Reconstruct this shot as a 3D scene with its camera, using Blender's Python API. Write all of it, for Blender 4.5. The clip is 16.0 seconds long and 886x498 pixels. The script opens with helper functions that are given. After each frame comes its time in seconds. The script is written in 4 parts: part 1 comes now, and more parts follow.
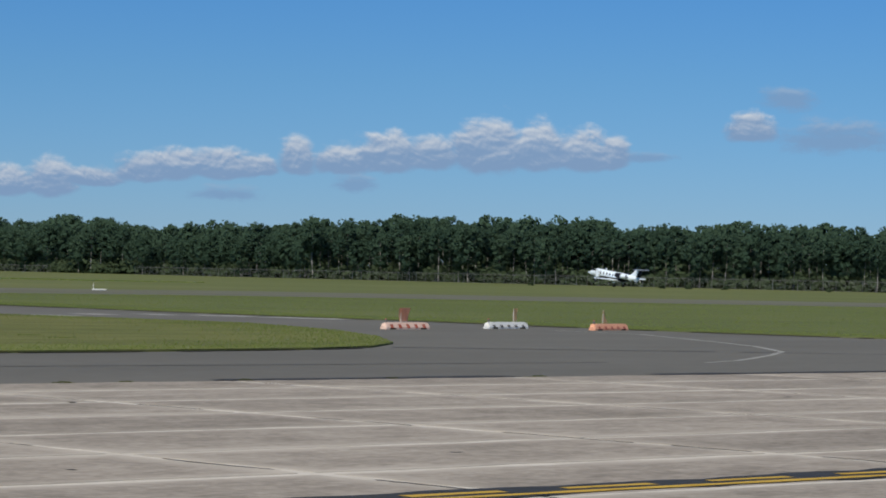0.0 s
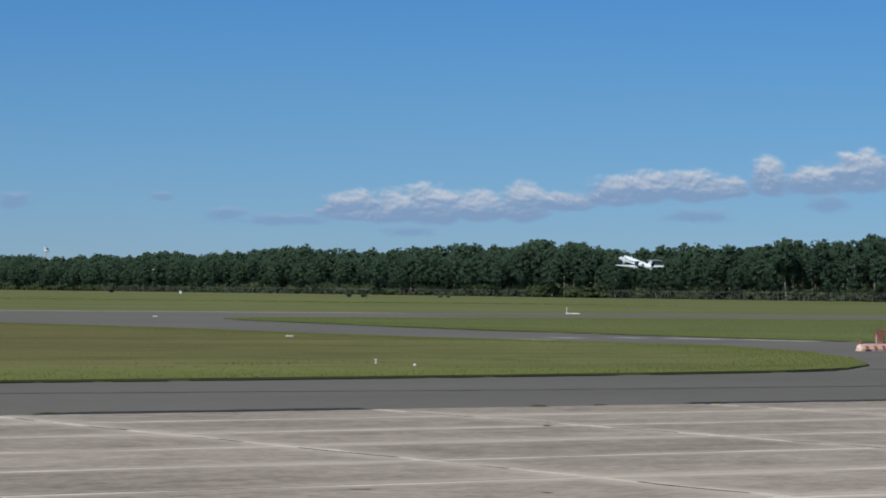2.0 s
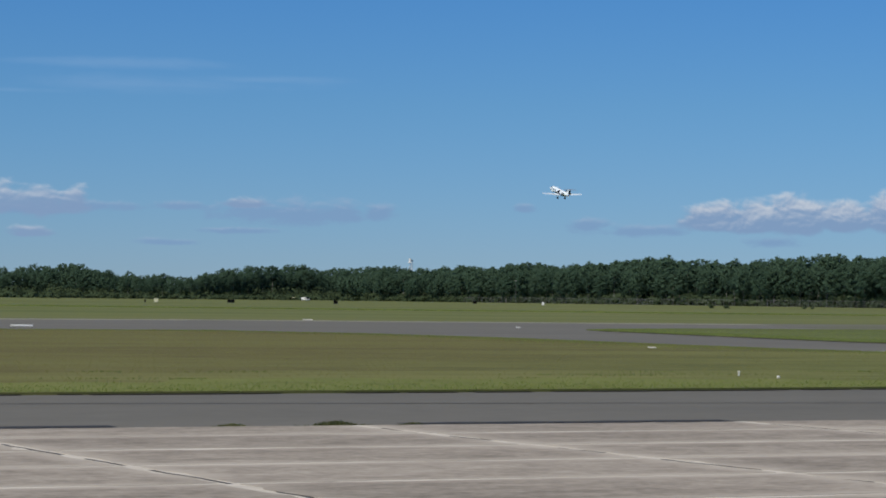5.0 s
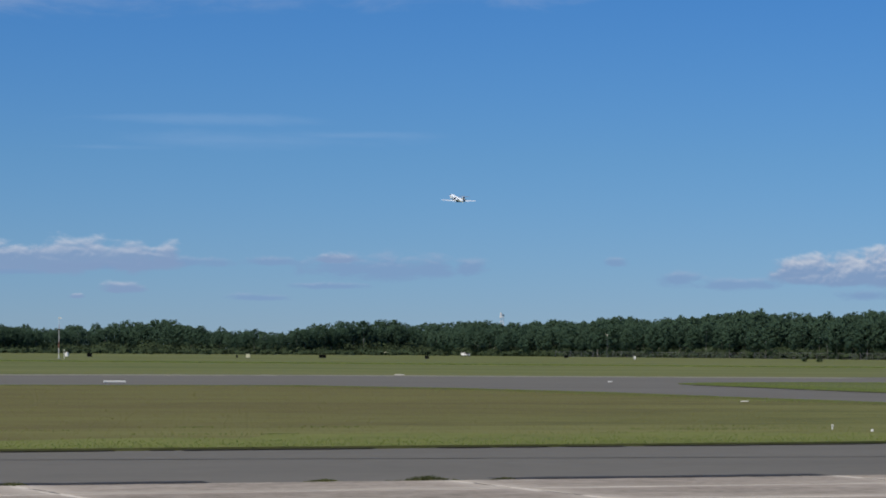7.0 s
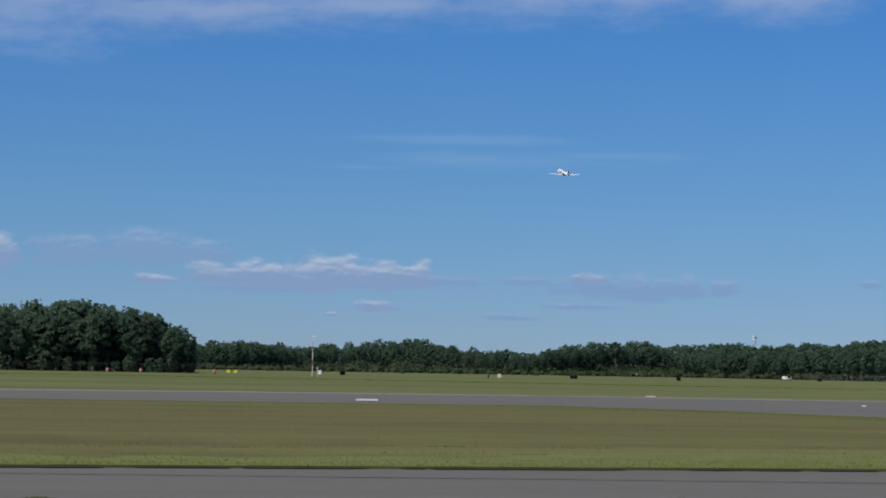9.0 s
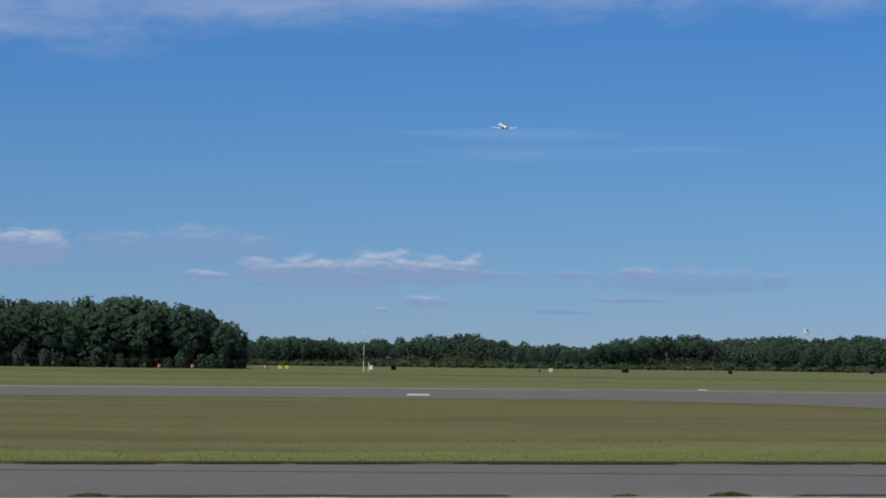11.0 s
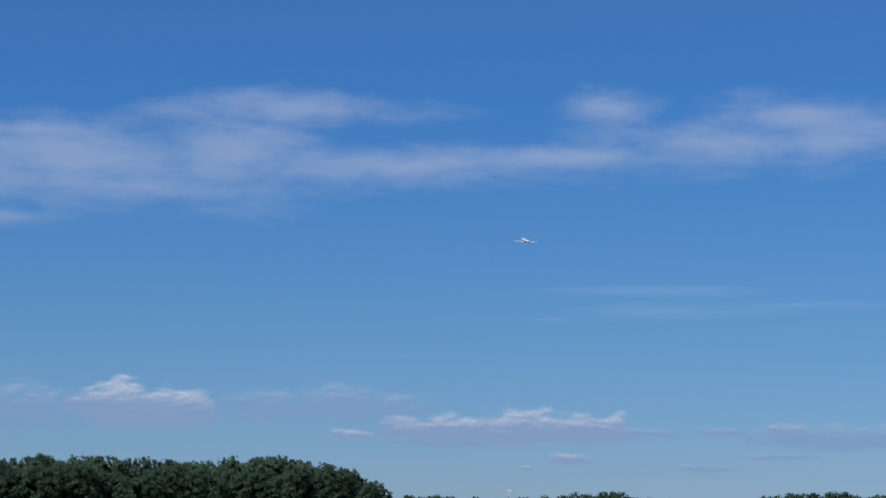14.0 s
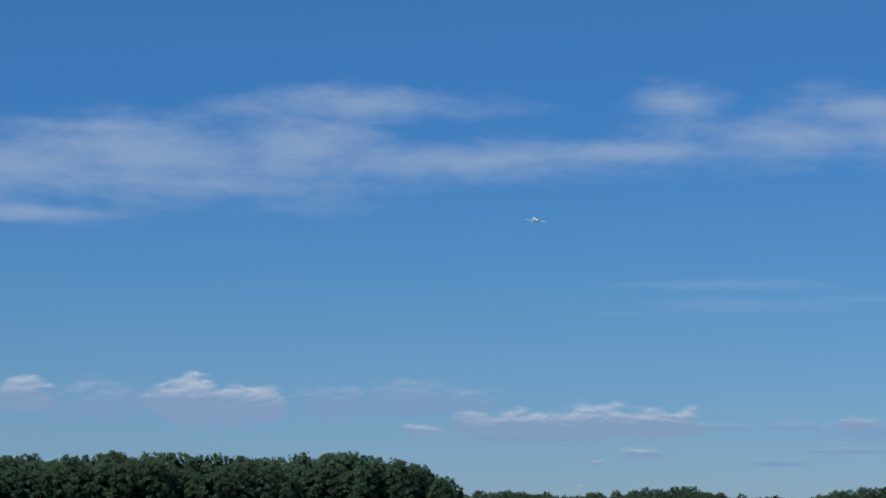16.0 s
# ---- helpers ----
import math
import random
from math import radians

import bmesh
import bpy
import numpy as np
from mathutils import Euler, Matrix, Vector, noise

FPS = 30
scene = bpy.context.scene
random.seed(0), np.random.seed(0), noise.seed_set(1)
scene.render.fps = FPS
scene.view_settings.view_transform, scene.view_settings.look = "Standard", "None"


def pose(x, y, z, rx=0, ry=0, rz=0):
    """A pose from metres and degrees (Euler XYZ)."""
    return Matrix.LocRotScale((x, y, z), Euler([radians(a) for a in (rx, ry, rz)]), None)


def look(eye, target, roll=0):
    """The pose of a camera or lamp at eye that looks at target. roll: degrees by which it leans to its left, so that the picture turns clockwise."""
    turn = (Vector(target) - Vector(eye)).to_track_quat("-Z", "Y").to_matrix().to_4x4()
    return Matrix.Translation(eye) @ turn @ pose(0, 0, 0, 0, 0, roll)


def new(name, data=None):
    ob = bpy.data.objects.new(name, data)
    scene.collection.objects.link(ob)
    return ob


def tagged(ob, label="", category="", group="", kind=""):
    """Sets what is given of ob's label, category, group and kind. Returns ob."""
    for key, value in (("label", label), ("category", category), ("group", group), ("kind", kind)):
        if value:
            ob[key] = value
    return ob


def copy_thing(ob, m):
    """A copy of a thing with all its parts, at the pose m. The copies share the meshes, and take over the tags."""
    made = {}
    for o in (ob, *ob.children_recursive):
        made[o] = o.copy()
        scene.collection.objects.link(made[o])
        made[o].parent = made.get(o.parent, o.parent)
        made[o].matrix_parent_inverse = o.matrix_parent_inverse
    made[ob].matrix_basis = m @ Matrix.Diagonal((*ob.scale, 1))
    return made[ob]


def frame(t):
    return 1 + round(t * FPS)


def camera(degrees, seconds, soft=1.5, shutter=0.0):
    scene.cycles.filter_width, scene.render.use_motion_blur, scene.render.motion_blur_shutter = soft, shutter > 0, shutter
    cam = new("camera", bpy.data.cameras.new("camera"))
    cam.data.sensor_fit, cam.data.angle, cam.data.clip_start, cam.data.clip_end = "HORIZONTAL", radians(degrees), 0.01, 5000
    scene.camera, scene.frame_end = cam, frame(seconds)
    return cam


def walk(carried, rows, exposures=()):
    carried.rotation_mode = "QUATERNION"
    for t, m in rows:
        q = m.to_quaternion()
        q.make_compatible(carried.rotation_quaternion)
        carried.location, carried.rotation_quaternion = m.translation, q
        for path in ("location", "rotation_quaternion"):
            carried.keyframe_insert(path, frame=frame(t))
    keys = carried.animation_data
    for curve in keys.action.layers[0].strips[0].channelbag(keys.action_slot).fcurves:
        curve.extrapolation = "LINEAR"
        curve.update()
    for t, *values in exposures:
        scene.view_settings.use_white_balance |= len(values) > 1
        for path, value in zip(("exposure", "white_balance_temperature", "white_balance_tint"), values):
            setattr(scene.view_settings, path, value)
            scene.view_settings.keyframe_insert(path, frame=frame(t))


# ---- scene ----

EYE = 2.05
cam = camera(18.94, 16.0, 1.85)
# seconds, tilt up, lean to the right, turn to the left
PAN = [
    (0.0, 0.584, -1.157, -0.012), (0.5, 0.455, -1.145, 2.393), (1.0, 0.444, -1.177, 5.154),
    (1.5, 0.734, -0.655, 7.624), (2.0, 0.929, -0.553, 10.155), (2.5, 1.097, -0.602, 12.647),
    (3.0, 1.049, -0.889, 13.328), (3.5, 1.025, -0.790, 14.370), (4.0, 1.073, -0.728, 15.099),
    (4.5, 1.106, -0.525, 15.456), (5.0, 1.096, -0.571, 17.957), (5.2, 1.101, -0.534, 18.681),
    (7.3, 2.571, -0.221, 20.547), (7.5, 2.734, -0.259, 21.696), (8.0, 2.718, -0.465, 23.538),
    (8.5, 2.664, -0.697, 24.695), (9.0, 2.643, -0.978, 25.337), (11.5, 2.508, -0.403, 26.856),
    (12.0, 2.502, -0.115, 27.426), (12.5, 2.524, 0.038, 28.078), (13.0, 3.359, -0.082, 28.738),
    (13.4, 5.152, -0.347, 29.075), (13.5, 5.501, -0.486, 29.163), (14.0, 5.892, -0.432, 29.553),
    (14.5, 5.909, -0.406, 29.514), (15.0, 5.903, -0.182, 30.038), (15.5, 5.867, -0.101, 30.616),
    (16.0, 5.784, -0.238, 31.083),
]
walk(cam, [(t, pose(0, 0, EYE, 90 + tilt, lean, turn)) for t, tilt, lean, turn in PAN],
     exposures=[(0, 0, 6500, 6), (3, 0, 6500, 6), (6, 0, 6500, 8), (8, 0, 6450, 11), (12, 0, 6400, 13), (13.5, 0, 6350, 14), (14.6, 0, 6500, 7), (16, 0, 6500, 6)])

# ---- sky and sun ----
SUN_AZ, SUN_EL = 152.0, 50.0   # degrees to the left of straight ahead, and above the horizon
scene.view_settings.exposure = 0.0


def tree_of(holder):
    nt = holder.node_tree
    nt.nodes.clear()

    def node(kind, ins=None, **settings):
        n = nt.nodes.new(kind)
        for k, v in settings.items():
            setattr(n, k, v)
        for k, v in (ins or {}).items():
            if isinstance(v, bpy.types.NodeSocket):
                nt.links.new(v, n.inputs[k])
            else:
                n.inputs[k].default_value = v
        return n
    return nt, node


# clouds: bearing and height of the flat base's middle, half width and height, all in degrees
CUMULUS = [(12.18, 1.71, 0.79, 0.46), (11.21, 1.68, 0.85, 0.54), (10.36, 1.69, 0.91, 0.66), (9.38, 1.7, 0.72, 0.54), (8.42, 1.76, 0.66, 0.63), (7.57, 1.9, 0.72, 0.36), (6.45, 2.06, 0.72, 0.48),
           (5.79, 2.14, 0.72, 0.53), (4.83, 2.17, 0.91, 0.51), (4.1, 2.21, 0.6, 0.36), (3.17, 2.33, 0.46, 0.63), (2.28, 2.33, 0.72, 0.54), (1.18, 2.46, 0.85, 0.65), (0.33, 2.49, 0.72, 0.56),
           (-1.01, 2.57, 0.97, 0.92), (-1.98, 2.58, 0.85, 0.8), (-2.96, 2.55, 0.72, 0.72), (-3.63, 2.57, 0.42, 0.58), (-6.58, 3.17, 0.58, 0.51)]
CUMULUS_WEST = [(37.14, 2.41, 0.54, 0.36), (36.42, 2.27, 0.91, 0.63), (35.64, 2.25, 0.72, 0.6), (34.98, 2.28, 0.54, 0.48), (31.54, 1.85, 0.46, 0.14), (30.32, 1.93, 0.6, 0.31), (29.34, 1.9, 0.85, 0.36),
                (28.13, 1.89, 0.85, 0.46), (27.52, 1.93, 0.48, 0.46), (26.66, 1.93, 0.72, 0.41), (25.93, 1.95, 0.36, 0.36), (26.79, 1.34, 0.43, 0.16), (27.76, 1.17, 0.17, 0.08), (22.23, 2.01, 0.43, 0.14),
                (40.08, 2.46, 0.66, 0.48)]
GREY = [(33.36, 2.38, 0.72, 0.39), (31.78, 2.46, 0.97, 0.39), (30.56, 2.39, 0.6, 0.29), (29.59, 1.71, 0.97, 0.1), (27.27, 1.83, 1.33, 0.1), (21.45, 1.79, 1.33, 0.29), (20.25, 1.82, 0.72, 0.24),
        (19.41, 1.83, 0.34, 0.22), (22.41, 1.43, 0.72, 0.08), (23.99, 1.17, 0.6, 0.08), (23.62, 1.94, 0.48, 0.11), (36.12, 2.2, 1.81, 0.1), (38.53, 2.31, 0.85, 0.46), (25.78, 1.91, 1.09, 0.12),
        (-8.38, 3.05, 1.03, 0.39), (-7.35, 3.88, 0.51, 0.27), (4.69, 1.64, 0.6, 0.18), (1.9, 1.92, 0.39, 0.22), (-4.29, 2.62, 0.6, 0.12), (14.86, 1.61, 0.36, 0.17), (13.64, 1.5, 0.85, 0.14),
        (16.21, 1.97, 0.22, 0.11), (10.84, 1.28, 0.48, 0.14)]
CIRRUS = [(40.18, 7.37, 3.14, 0.75), (37.29, 7.74, 3.99, 0.8), (34.36, 7.84, 2.05, 1.06), (32.89, 8.85, 2.78, 0.41), (39.8, 6.46, 1.69, 0.24), (36.06, 7.15, 3.87, 0.31), (30.92, 7.65, 3.87, 0.46),
          (26.87, 7.86, 3.62, 0.27), (23.58, 8.13, 2.54, 0.56), (21.89, 8.71, 1.93, 0.51), (26.01, 8.95, 1.09, 0.39), (38.27, 8.32, 2.42, 0.24), (20.93, 8.2, 2.01, 0.6), (18.46, 8.12, 2.21, 0.5)]
STREAKS = [(24.51, 4.55, 3.95, 0.26), (25.46, 5.00, 3.52, 0.15), (21.96, 4.69, 2.20, 0.12), (27.37, 4.38, 2.20, 0.10)]


def cloud_field(name, blobs, below):
    """A node group: how deep inside the nearest puff a place of the sky lies, and how far up in that puff.
    below: the part under the base, as a share of the height over it."""
    group = bpy.data.node_groups.new(name, "ShaderNodeTree")
    group.interface.new_socket("Place", in_out="INPUT", socket_type="NodeSocketVector")
    group.interface.new_socket("Depth", in_out="OUTPUT", socket_type="NodeSocketFloat")
    group.interface.new_socket("Up", in_out="OUTPUT", socket_type="NodeSocketFloat")

    def calc(operation, *values):
        n = group.nodes.new("ShaderNodeMath")
        n.operation = operation
        for k, v in enumerate(values):
            if isinstance(v, bpy.types.NodeSocket):
                group.links.new(v, n.inputs[k])
            else:
                n.inputs[k].default_value = v
        return n.outputs[0]
    xyz = group.nodes.new("ShaderNodeSeparateXYZ")
    group.links.new(group.nodes.new("NodeGroupInput").outputs[0], xyz.inputs[0])
    best = up = None
    for az, el, w, h in blobs:
        x = calc("MULTIPLY_ADD", xyz.outputs[0], 1 / w, -az / w)
        y = calc("MULTIPLY_ADD", xyz.outputs[1], 1 / h, -el / h)
        v = calc("MAXIMUM", y, calc("MULTIPLY", y, -1 / below))
        r = calc("SQRT", calc("MULTIPLY_ADD", x, x, calc("MULTIPLY", v, v)))
        if best is None:
            best, up = r, y
        else:
            share = group.nodes.new("ShaderNodeClamp")
            group.links.new(calc("MULTIPLY_ADD", calc("SUBTRACT", best, r), 2.5, 0.5), share.inputs[0])
            up = calc("MULTIPLY_ADD", share.outputs[0], calc("SUBTRACT", y, up), up)
            best = calc("SMOOTH_MIN", best, r, 0.2)
    out = group.nodes.new("NodeGroupOutput")
    group.links.new(calc("SUBTRACT", 1.0, best), out.inputs[0])
    group.links.new(up, out.inputs[1])
    return group


def make_world():
    world = bpy.data.worlds.new("sky")
    scene.world = world
    world.use_nodes = True
    nt, node = tree_of(world)
    M, V = "ShaderNodeMath", "ShaderNodeVectorMath"
    sky = node("ShaderNodeTexSky", sky_type="NISHITA", sun_disc=False, sun_elevation=radians(SUN_EL), sun_rotation=radians(-SUN_AZ), air_density=1.0, dust_density=0.0, ozone_density=3.0)
    way = node("ShaderNodeTexCoord").outputs["Generated"]
    xyz = node("ShaderNodeSeparateXYZ", {0: way})
    left = node(M, {0: xyz.outputs["X"], 1: -1.0}, operation="MULTIPLY")
    az = node(M, {0: left.outputs[0], 1: xyz.outputs["Y"]}, operation="ARCTAN2")
    el = node(M, {0: xyz.outputs["Z"]}, operation="ARCSINE")
    azd = node(M, {0: az.outputs[0]}, operation="DEGREES").outputs[0]
    eld = node(M, {0: el.outputs[0]}, operation="DEGREES").outputs[0]
    place = node("ShaderNodeCombineXYZ", {0: azd, 1: eld, 2: 0.0}).outputs[0]
    # the sky's own colour, a little deeper overhead as a phone shows it
    tint = node("ShaderNodeValToRGB", {0: node("ShaderNodeMapRange", {0: eld, 1: 0.0, 2: 30.0}).outputs[0]})
    SKY_TINT(tint.color_ramp)
    base = node("ShaderNodeMix", {0: 1.0, 6: sky.outputs[0], 7: tint.outputs[0]}, data_type="RGBA", blend_type="MULTIPLY").outputs[2]

    def layer(under, blobs, below, stretch, scale, soft, ragged, puffy, lit, shade, opacity, seed, rough=0.6, relief=0.0, dull=0.0, bright=1.0, swell=0.0):
        """One layer of cloud laid over another: ragged by noise, puffy by rounded cells, lit from above."""
        def texture(shift):
            q = node(V, {0: place, 1: shift}, operation="ADD").outputs[0]
            q = node(V, {0: q, 1: (stretch, 1.0, 1.0), 2: (seed, seed * 1.7, 0)}, operation="MULTIPLY_ADD").outputs[0]
            n = node("ShaderNodeTexNoise", {"Vector": q, "Scale": scale, "Detail": 6.0, "Roughness": rough, "Distortion": 0.2}, noise_dimensions="2D")
            k = node(M, {0: n.outputs[0], 1: 0.5}, operation="SUBTRACT").outputs[0]
            if not puffy:
                return k
            warp = node(V, {0: n.outputs["Color"], 1: (.16, .16, 0), 2: q}, operation="MULTIPLY_ADD").outputs[0]
            cells = node("ShaderNodeTexVoronoi", {"Vector": warp, "Scale": scale * 1.25}, voronoi_dimensions="2D")
            puff = node(M, {0: cells.outputs["Distance"], 1: -puffy, 2: puffy * .45}, operation="MULTIPLY_ADD").outputs[0]
            return node(M, {0: k, 1: puff}, operation="ADD").outputs[0]
        g = nt.nodes.new("ShaderNodeGroup")
        g.node_tree = cloud_field("clouds", blobs, below)
        nt.links.new(place, g.inputs[0])
        grain = texture((0, 0, 0))
        here = node(M, {0: grain, 1: ragged, 2: node(M, {0: g.outputs[0], 1: swell}, operation="ADD").outputs[0]}, operation="MULTIPLY_ADD").outputs[0]
        cover = node("ShaderNodeMapRange", {0: here, 1: 0.0, 2: soft, 3: 0.0, 4: opacity}, interpolation_type="SMOOTHSTEP").outputs[0]
        light = g.outputs[1]
        if relief:
            slope = node(M, {0: grain, 1: texture((0.03, 0.07, 0))}, operation="SUBTRACT").outputs[0]
            light = node(M, {0: slope, 1: relief, 2: light}, operation="MULTIPLY_ADD").outputs[0]
        light = node("ShaderNodeMapRange", {0: light, 1: dull, 2: bright}, interpolation_type="SMOOTHSTEP").outputs[0]
        colour = node("ShaderNodeMix", {0: light, 6: (*shade, 1), 7: (*lit, 1)}, data_type="RGBA").outputs[2]
        return node("ShaderNodeMix", {0: cover, 6: under, 7: colour}, data_type="RGBA").outputs[2]
    k = 1 / SKY_STRENGTH
    c = lambda *v: tuple(x * k for x in v)
    sheet = layer(base, CIRRUS, 1.0, 0.3, 1.5, 1.7, 1.9, 0, c(.33, .415, .59), c(.29, .39, .59), 0.68, 3.0, rough=0.64, dull=-0.8, swell=0.5)
    sheet = layer(sheet, STREAKS, 1.0, 0.2, 1.4, 1.1, 1.8, 0, c(.25, .41, .65), c(.22, .38, .63), 0.34, 9.0)
    sheet = layer(sheet, GREY, 0.6, 0.4, 3.4, 1.1, 2.2, 0, c(.29, .40, .58), c(.20, .32, .525), 0.8, 5.0, rough=0.66, relief=1.5, dull=0.3, bright=1.2, swell=0.55)
    sheet = layer(sheet, CUMULUS_WEST, 0.5, 0.36, 3.4, 0.65, 1.3, 0.22, c(.58, .62, .71), c(.222, .322, .512), 0.85, 7.0, relief=1.5, dull=0.15, bright=1.6, swell=0.32)
    sheet = layer(sheet, CUMULUS, 0.4, 0.55, 2.7, 0.45, 0.8, 0.25, c(.62, .645, .71), c(.212, .318, .51), 0.95, 1.0, relief=2.0, dull=-0.1, bright=1.45, swell=0.12)
    back = node("ShaderNodeBackground", {0: sheet, 1: SKY_STRENGTH})
    nt.links.new(back.outputs[0], node("ShaderNodeOutputWorld").inputs[0])


SKY_STRENGTH = 0.12


def SKY_TINT(ramp):
    """Clear late-summer air: pale blue at the horizon, soon deep blue above."""
    e = ramp.elements
    while len(e) < 5:
        e.new(0.5)
    for k, (at, col) in enumerate(((0.0, (.250, .384, .705)), (.04, (.237, .384, .700)), (.14, (.208, .384, .655)), (.30, (.155, .375, .685)), (1.0, (.40, .48, .56)))):
        e[k].position, e[k].color = at, (*col, 1)


make_world()
sun = new("sun", bpy.data.lights.new("sun", "SUN"))
sun.data.energy, sun.data.angle, sun.data.color = 3.8, radians(0.53), (1.0, 0.91, 0.78)
_s = Vector((-math.sin(radians(SUN_AZ)) * math.cos(radians(SUN_EL)), math.cos(radians(SUN_AZ)) * math.cos(radians(SUN_EL)), math.sin(radians(SUN_EL))))
sun.matrix_world = look(_s * 100, (0, 0, 0))


# ---- materials ----
def surface(name, colours, scale, rough=0.8, metal=0.0, bump=0.0, fine=8.0, stretch=(1, 1, 1), vary=0.0, coords="Object", grain=0.0, specular=0.3, spread=0.4):
    """A worn surface: colours run through two sizes of noise; vary: difference from object to object."""
    mat = bpy.data.materials.new(name)
    mat.use_nodes = True
    nt, node = tree_of(mat)
    at = node("ShaderNodeTexCoord").outputs[coords] if coords != "World" else node("ShaderNodeNewGeometry").outputs["Position"]
    if grain:
        at = node("ShaderNodeVectorRotate", {"Vector": at, "Angle": radians(-grain)}, rotation_type="Z_AXIS").outputs[0]
    at = node("ShaderNodeVectorMath", {0: at, 1: stretch}, operation="MULTIPLY").outputs[0]
    big = node("ShaderNodeTexNoise", {"Vector": at, "Scale": scale, "Detail": 4.0, "Roughness": 0.6})
    small = node("ShaderNodeTexNoise", {"Vector": at, "Scale": scale * fine, "Detail": 3.0, "Roughness": 0.65})
    mixed = node("ShaderNodeMix", {0: 0.45, 2: big.outputs[0], 3: small.outputs[0]}, data_type="FLOAT").outputs[0]
    ramp = node("ShaderNodeValToRGB", {0: mixed})
    e = ramp.color_ramp.elements
    n = len(colours)
    while len(e) < n:
        e.new(0.5)
    for i, col in enumerate(colours):
        e[i].position, e[i].color = 0.5 - spread / 2 + spread * i / max(1, n - 1), (*col, 1)
    colour = ramp.outputs[0]
    if vary:
        info = node("ShaderNodeObjectInfo").outputs["Random"]
        span = node("ShaderNodeMapRange", {0: info, 3: 1 - vary, 4: 1 + vary}).outputs[0]
        colour = node("ShaderNodeVectorMath", {0: colour, 3: span}, operation="SCALE").outputs[0]
    shader = node("ShaderNodeBsdfPrincipled", {"Base Color": colour, "Roughness": rough, "Metallic": metal, "Specular IOR Level": specular})
    if bump:
        b = node("ShaderNodeBump", {"Height": mixed, "Strength": bump, "Distance": 0.05})
        nt.links.new(b.outputs[0], shader.inputs["Normal"])
    nt.links.new(shader.outputs[0], node("ShaderNodeOutputMaterial").inputs[0])
    return mat


# joints of the apron: y = h + 0.87 x along, y = d - x across
LONG_FIRST, LONG_STEP = 48.75, 4.22
CROSS_FIRST, CROSS_STEP = 25.35, 9.8


def concrete():
    """Old slabs: mottled, streaked by tyres and rain, bleached in uneven bands beside the joints."""
    mat = bpy.data.materials.new("concrete")
    mat.use_nodes = True
    nt, node = tree_of(mat)
    M = "ShaderNodeMath"
    at = node("ShaderNodeNewGeometry").outputs["Position"]

    def cloudy(stretch, scale, detail=4.0, rough=0.6):
        turned = node("ShaderNodeVectorRotate", {"Vector": at, "Angle": radians(-41)}, rotation_type="Z_AXIS").outputs[0]
        q = node("ShaderNodeVectorMath", {0: turned, 1: stretch}, operation="MULTIPLY").outputs[0]
        return node("ShaderNodeTexNoise", {"Vector": q, "Scale": scale, "Detail": detail, "Roughness": rough}).outputs[0]
    wide, mid, fine = cloudy((.5, 1, 1), .30), cloudy((.7, 1, 1), 1.7, 6.0, .68), cloudy((.8, 1, 1), 9.0, 3.0)
    tone = node(M, {0: mid, 1: .36, 2: node(M, {0: wide, 1: .32}, operation="MULTIPLY").outputs[0]}, operation="MULTIPLY_ADD").outputs[0]
    tone = node(M, {0: fine, 1: .32, 2: tone}, operation="MULTIPLY_ADD").outputs[0]
    ramp = node("ShaderNodeValToRGB", {0: tone})
    e = ramp.color_ramp.elements
    e.new(0.5)
    for k, (p, col) in enumerate(((.38, (.178, .156, .131)), (.50, (.297, .263, .227)), (.62, (.410, .370, .324)))):
        e[k].position, e[k].color = p, (*col, 1)
    xyz = node("ShaderNodeSeparateXYZ", {0: at})
    across = node(M, {0: xyz.outputs[0], 1: -.87, 2: xyz.outputs[1]}, operation="MULTIPLY_ADD").outputs[0]
    along = node(M, {0: xyz.outputs[0], 1: xyz.outputs[1]}, operation="ADD").outputs[0]

    def beside(v, first, step, reach):
        v = node(M, {0: v, 1: first}, operation="SUBTRACT").outputs[0]
        off = node(M, {0: node(M, {0: v, 1: step / 2}, operation="ADD").outputs[0], 1: step}, operation="FLOORED_MODULO").outputs[0]
        off = node(M, {0: node(M, {0: off, 1: step / 2}, operation="SUBTRACT").outputs[0]}, operation="ABSOLUTE").outputs[0]
        off = node(M, {0: node(M, {0: mid, 1: .5}, operation="SUBTRACT").outputs[0], 1: 1.1, 2: off}, operation="MULTIPLY_ADD").outputs[0]
        return node("ShaderNodeMapRange", {0: off, 1: reach, 2: .05, 3: 0.0, 4: 1.0}, interpolation_type="SMOOTHSTEP").outputs[0]
    near = node(M, {0: beside(across, LONG_FIRST, LONG_STEP, .75), 1: beside(along, CROSS_FIRST, CROSS_STEP, 1.0)}, operation="MAXIMUM").outputs[0]
    bleach = node(M, {0: near, 1: node("ShaderNodeMapRange", {0: wide, 1: .35, 2: .62, 3: .25, 4: .95}).outputs[0]}, operation="MULTIPLY").outputs[0]
    colour = node("ShaderNodeMix", {0: bleach, 6: ramp.outputs[0], 7: (.46, .418, .368, 1)}, data_type="RGBA").outputs[2]
    span = node("ShaderNodeMapRange", {0: node("ShaderNodeObjectInfo").outputs["Random"], 3: .92, 4: 1.08}).outputs[0]
    colour = node("ShaderNodeVectorMath", {0: colour, 3: span}, operation="SCALE").outputs[0]
    bump = node("ShaderNodeBump", {"Height": fine, "Strength": .35, "Distance": .03})
    shader = node("ShaderNodeBsdfPrincipled", {"Base Color": colour, "Roughness": .86, "Specular IOR Level": .25, "Normal": bump.outputs[0]})
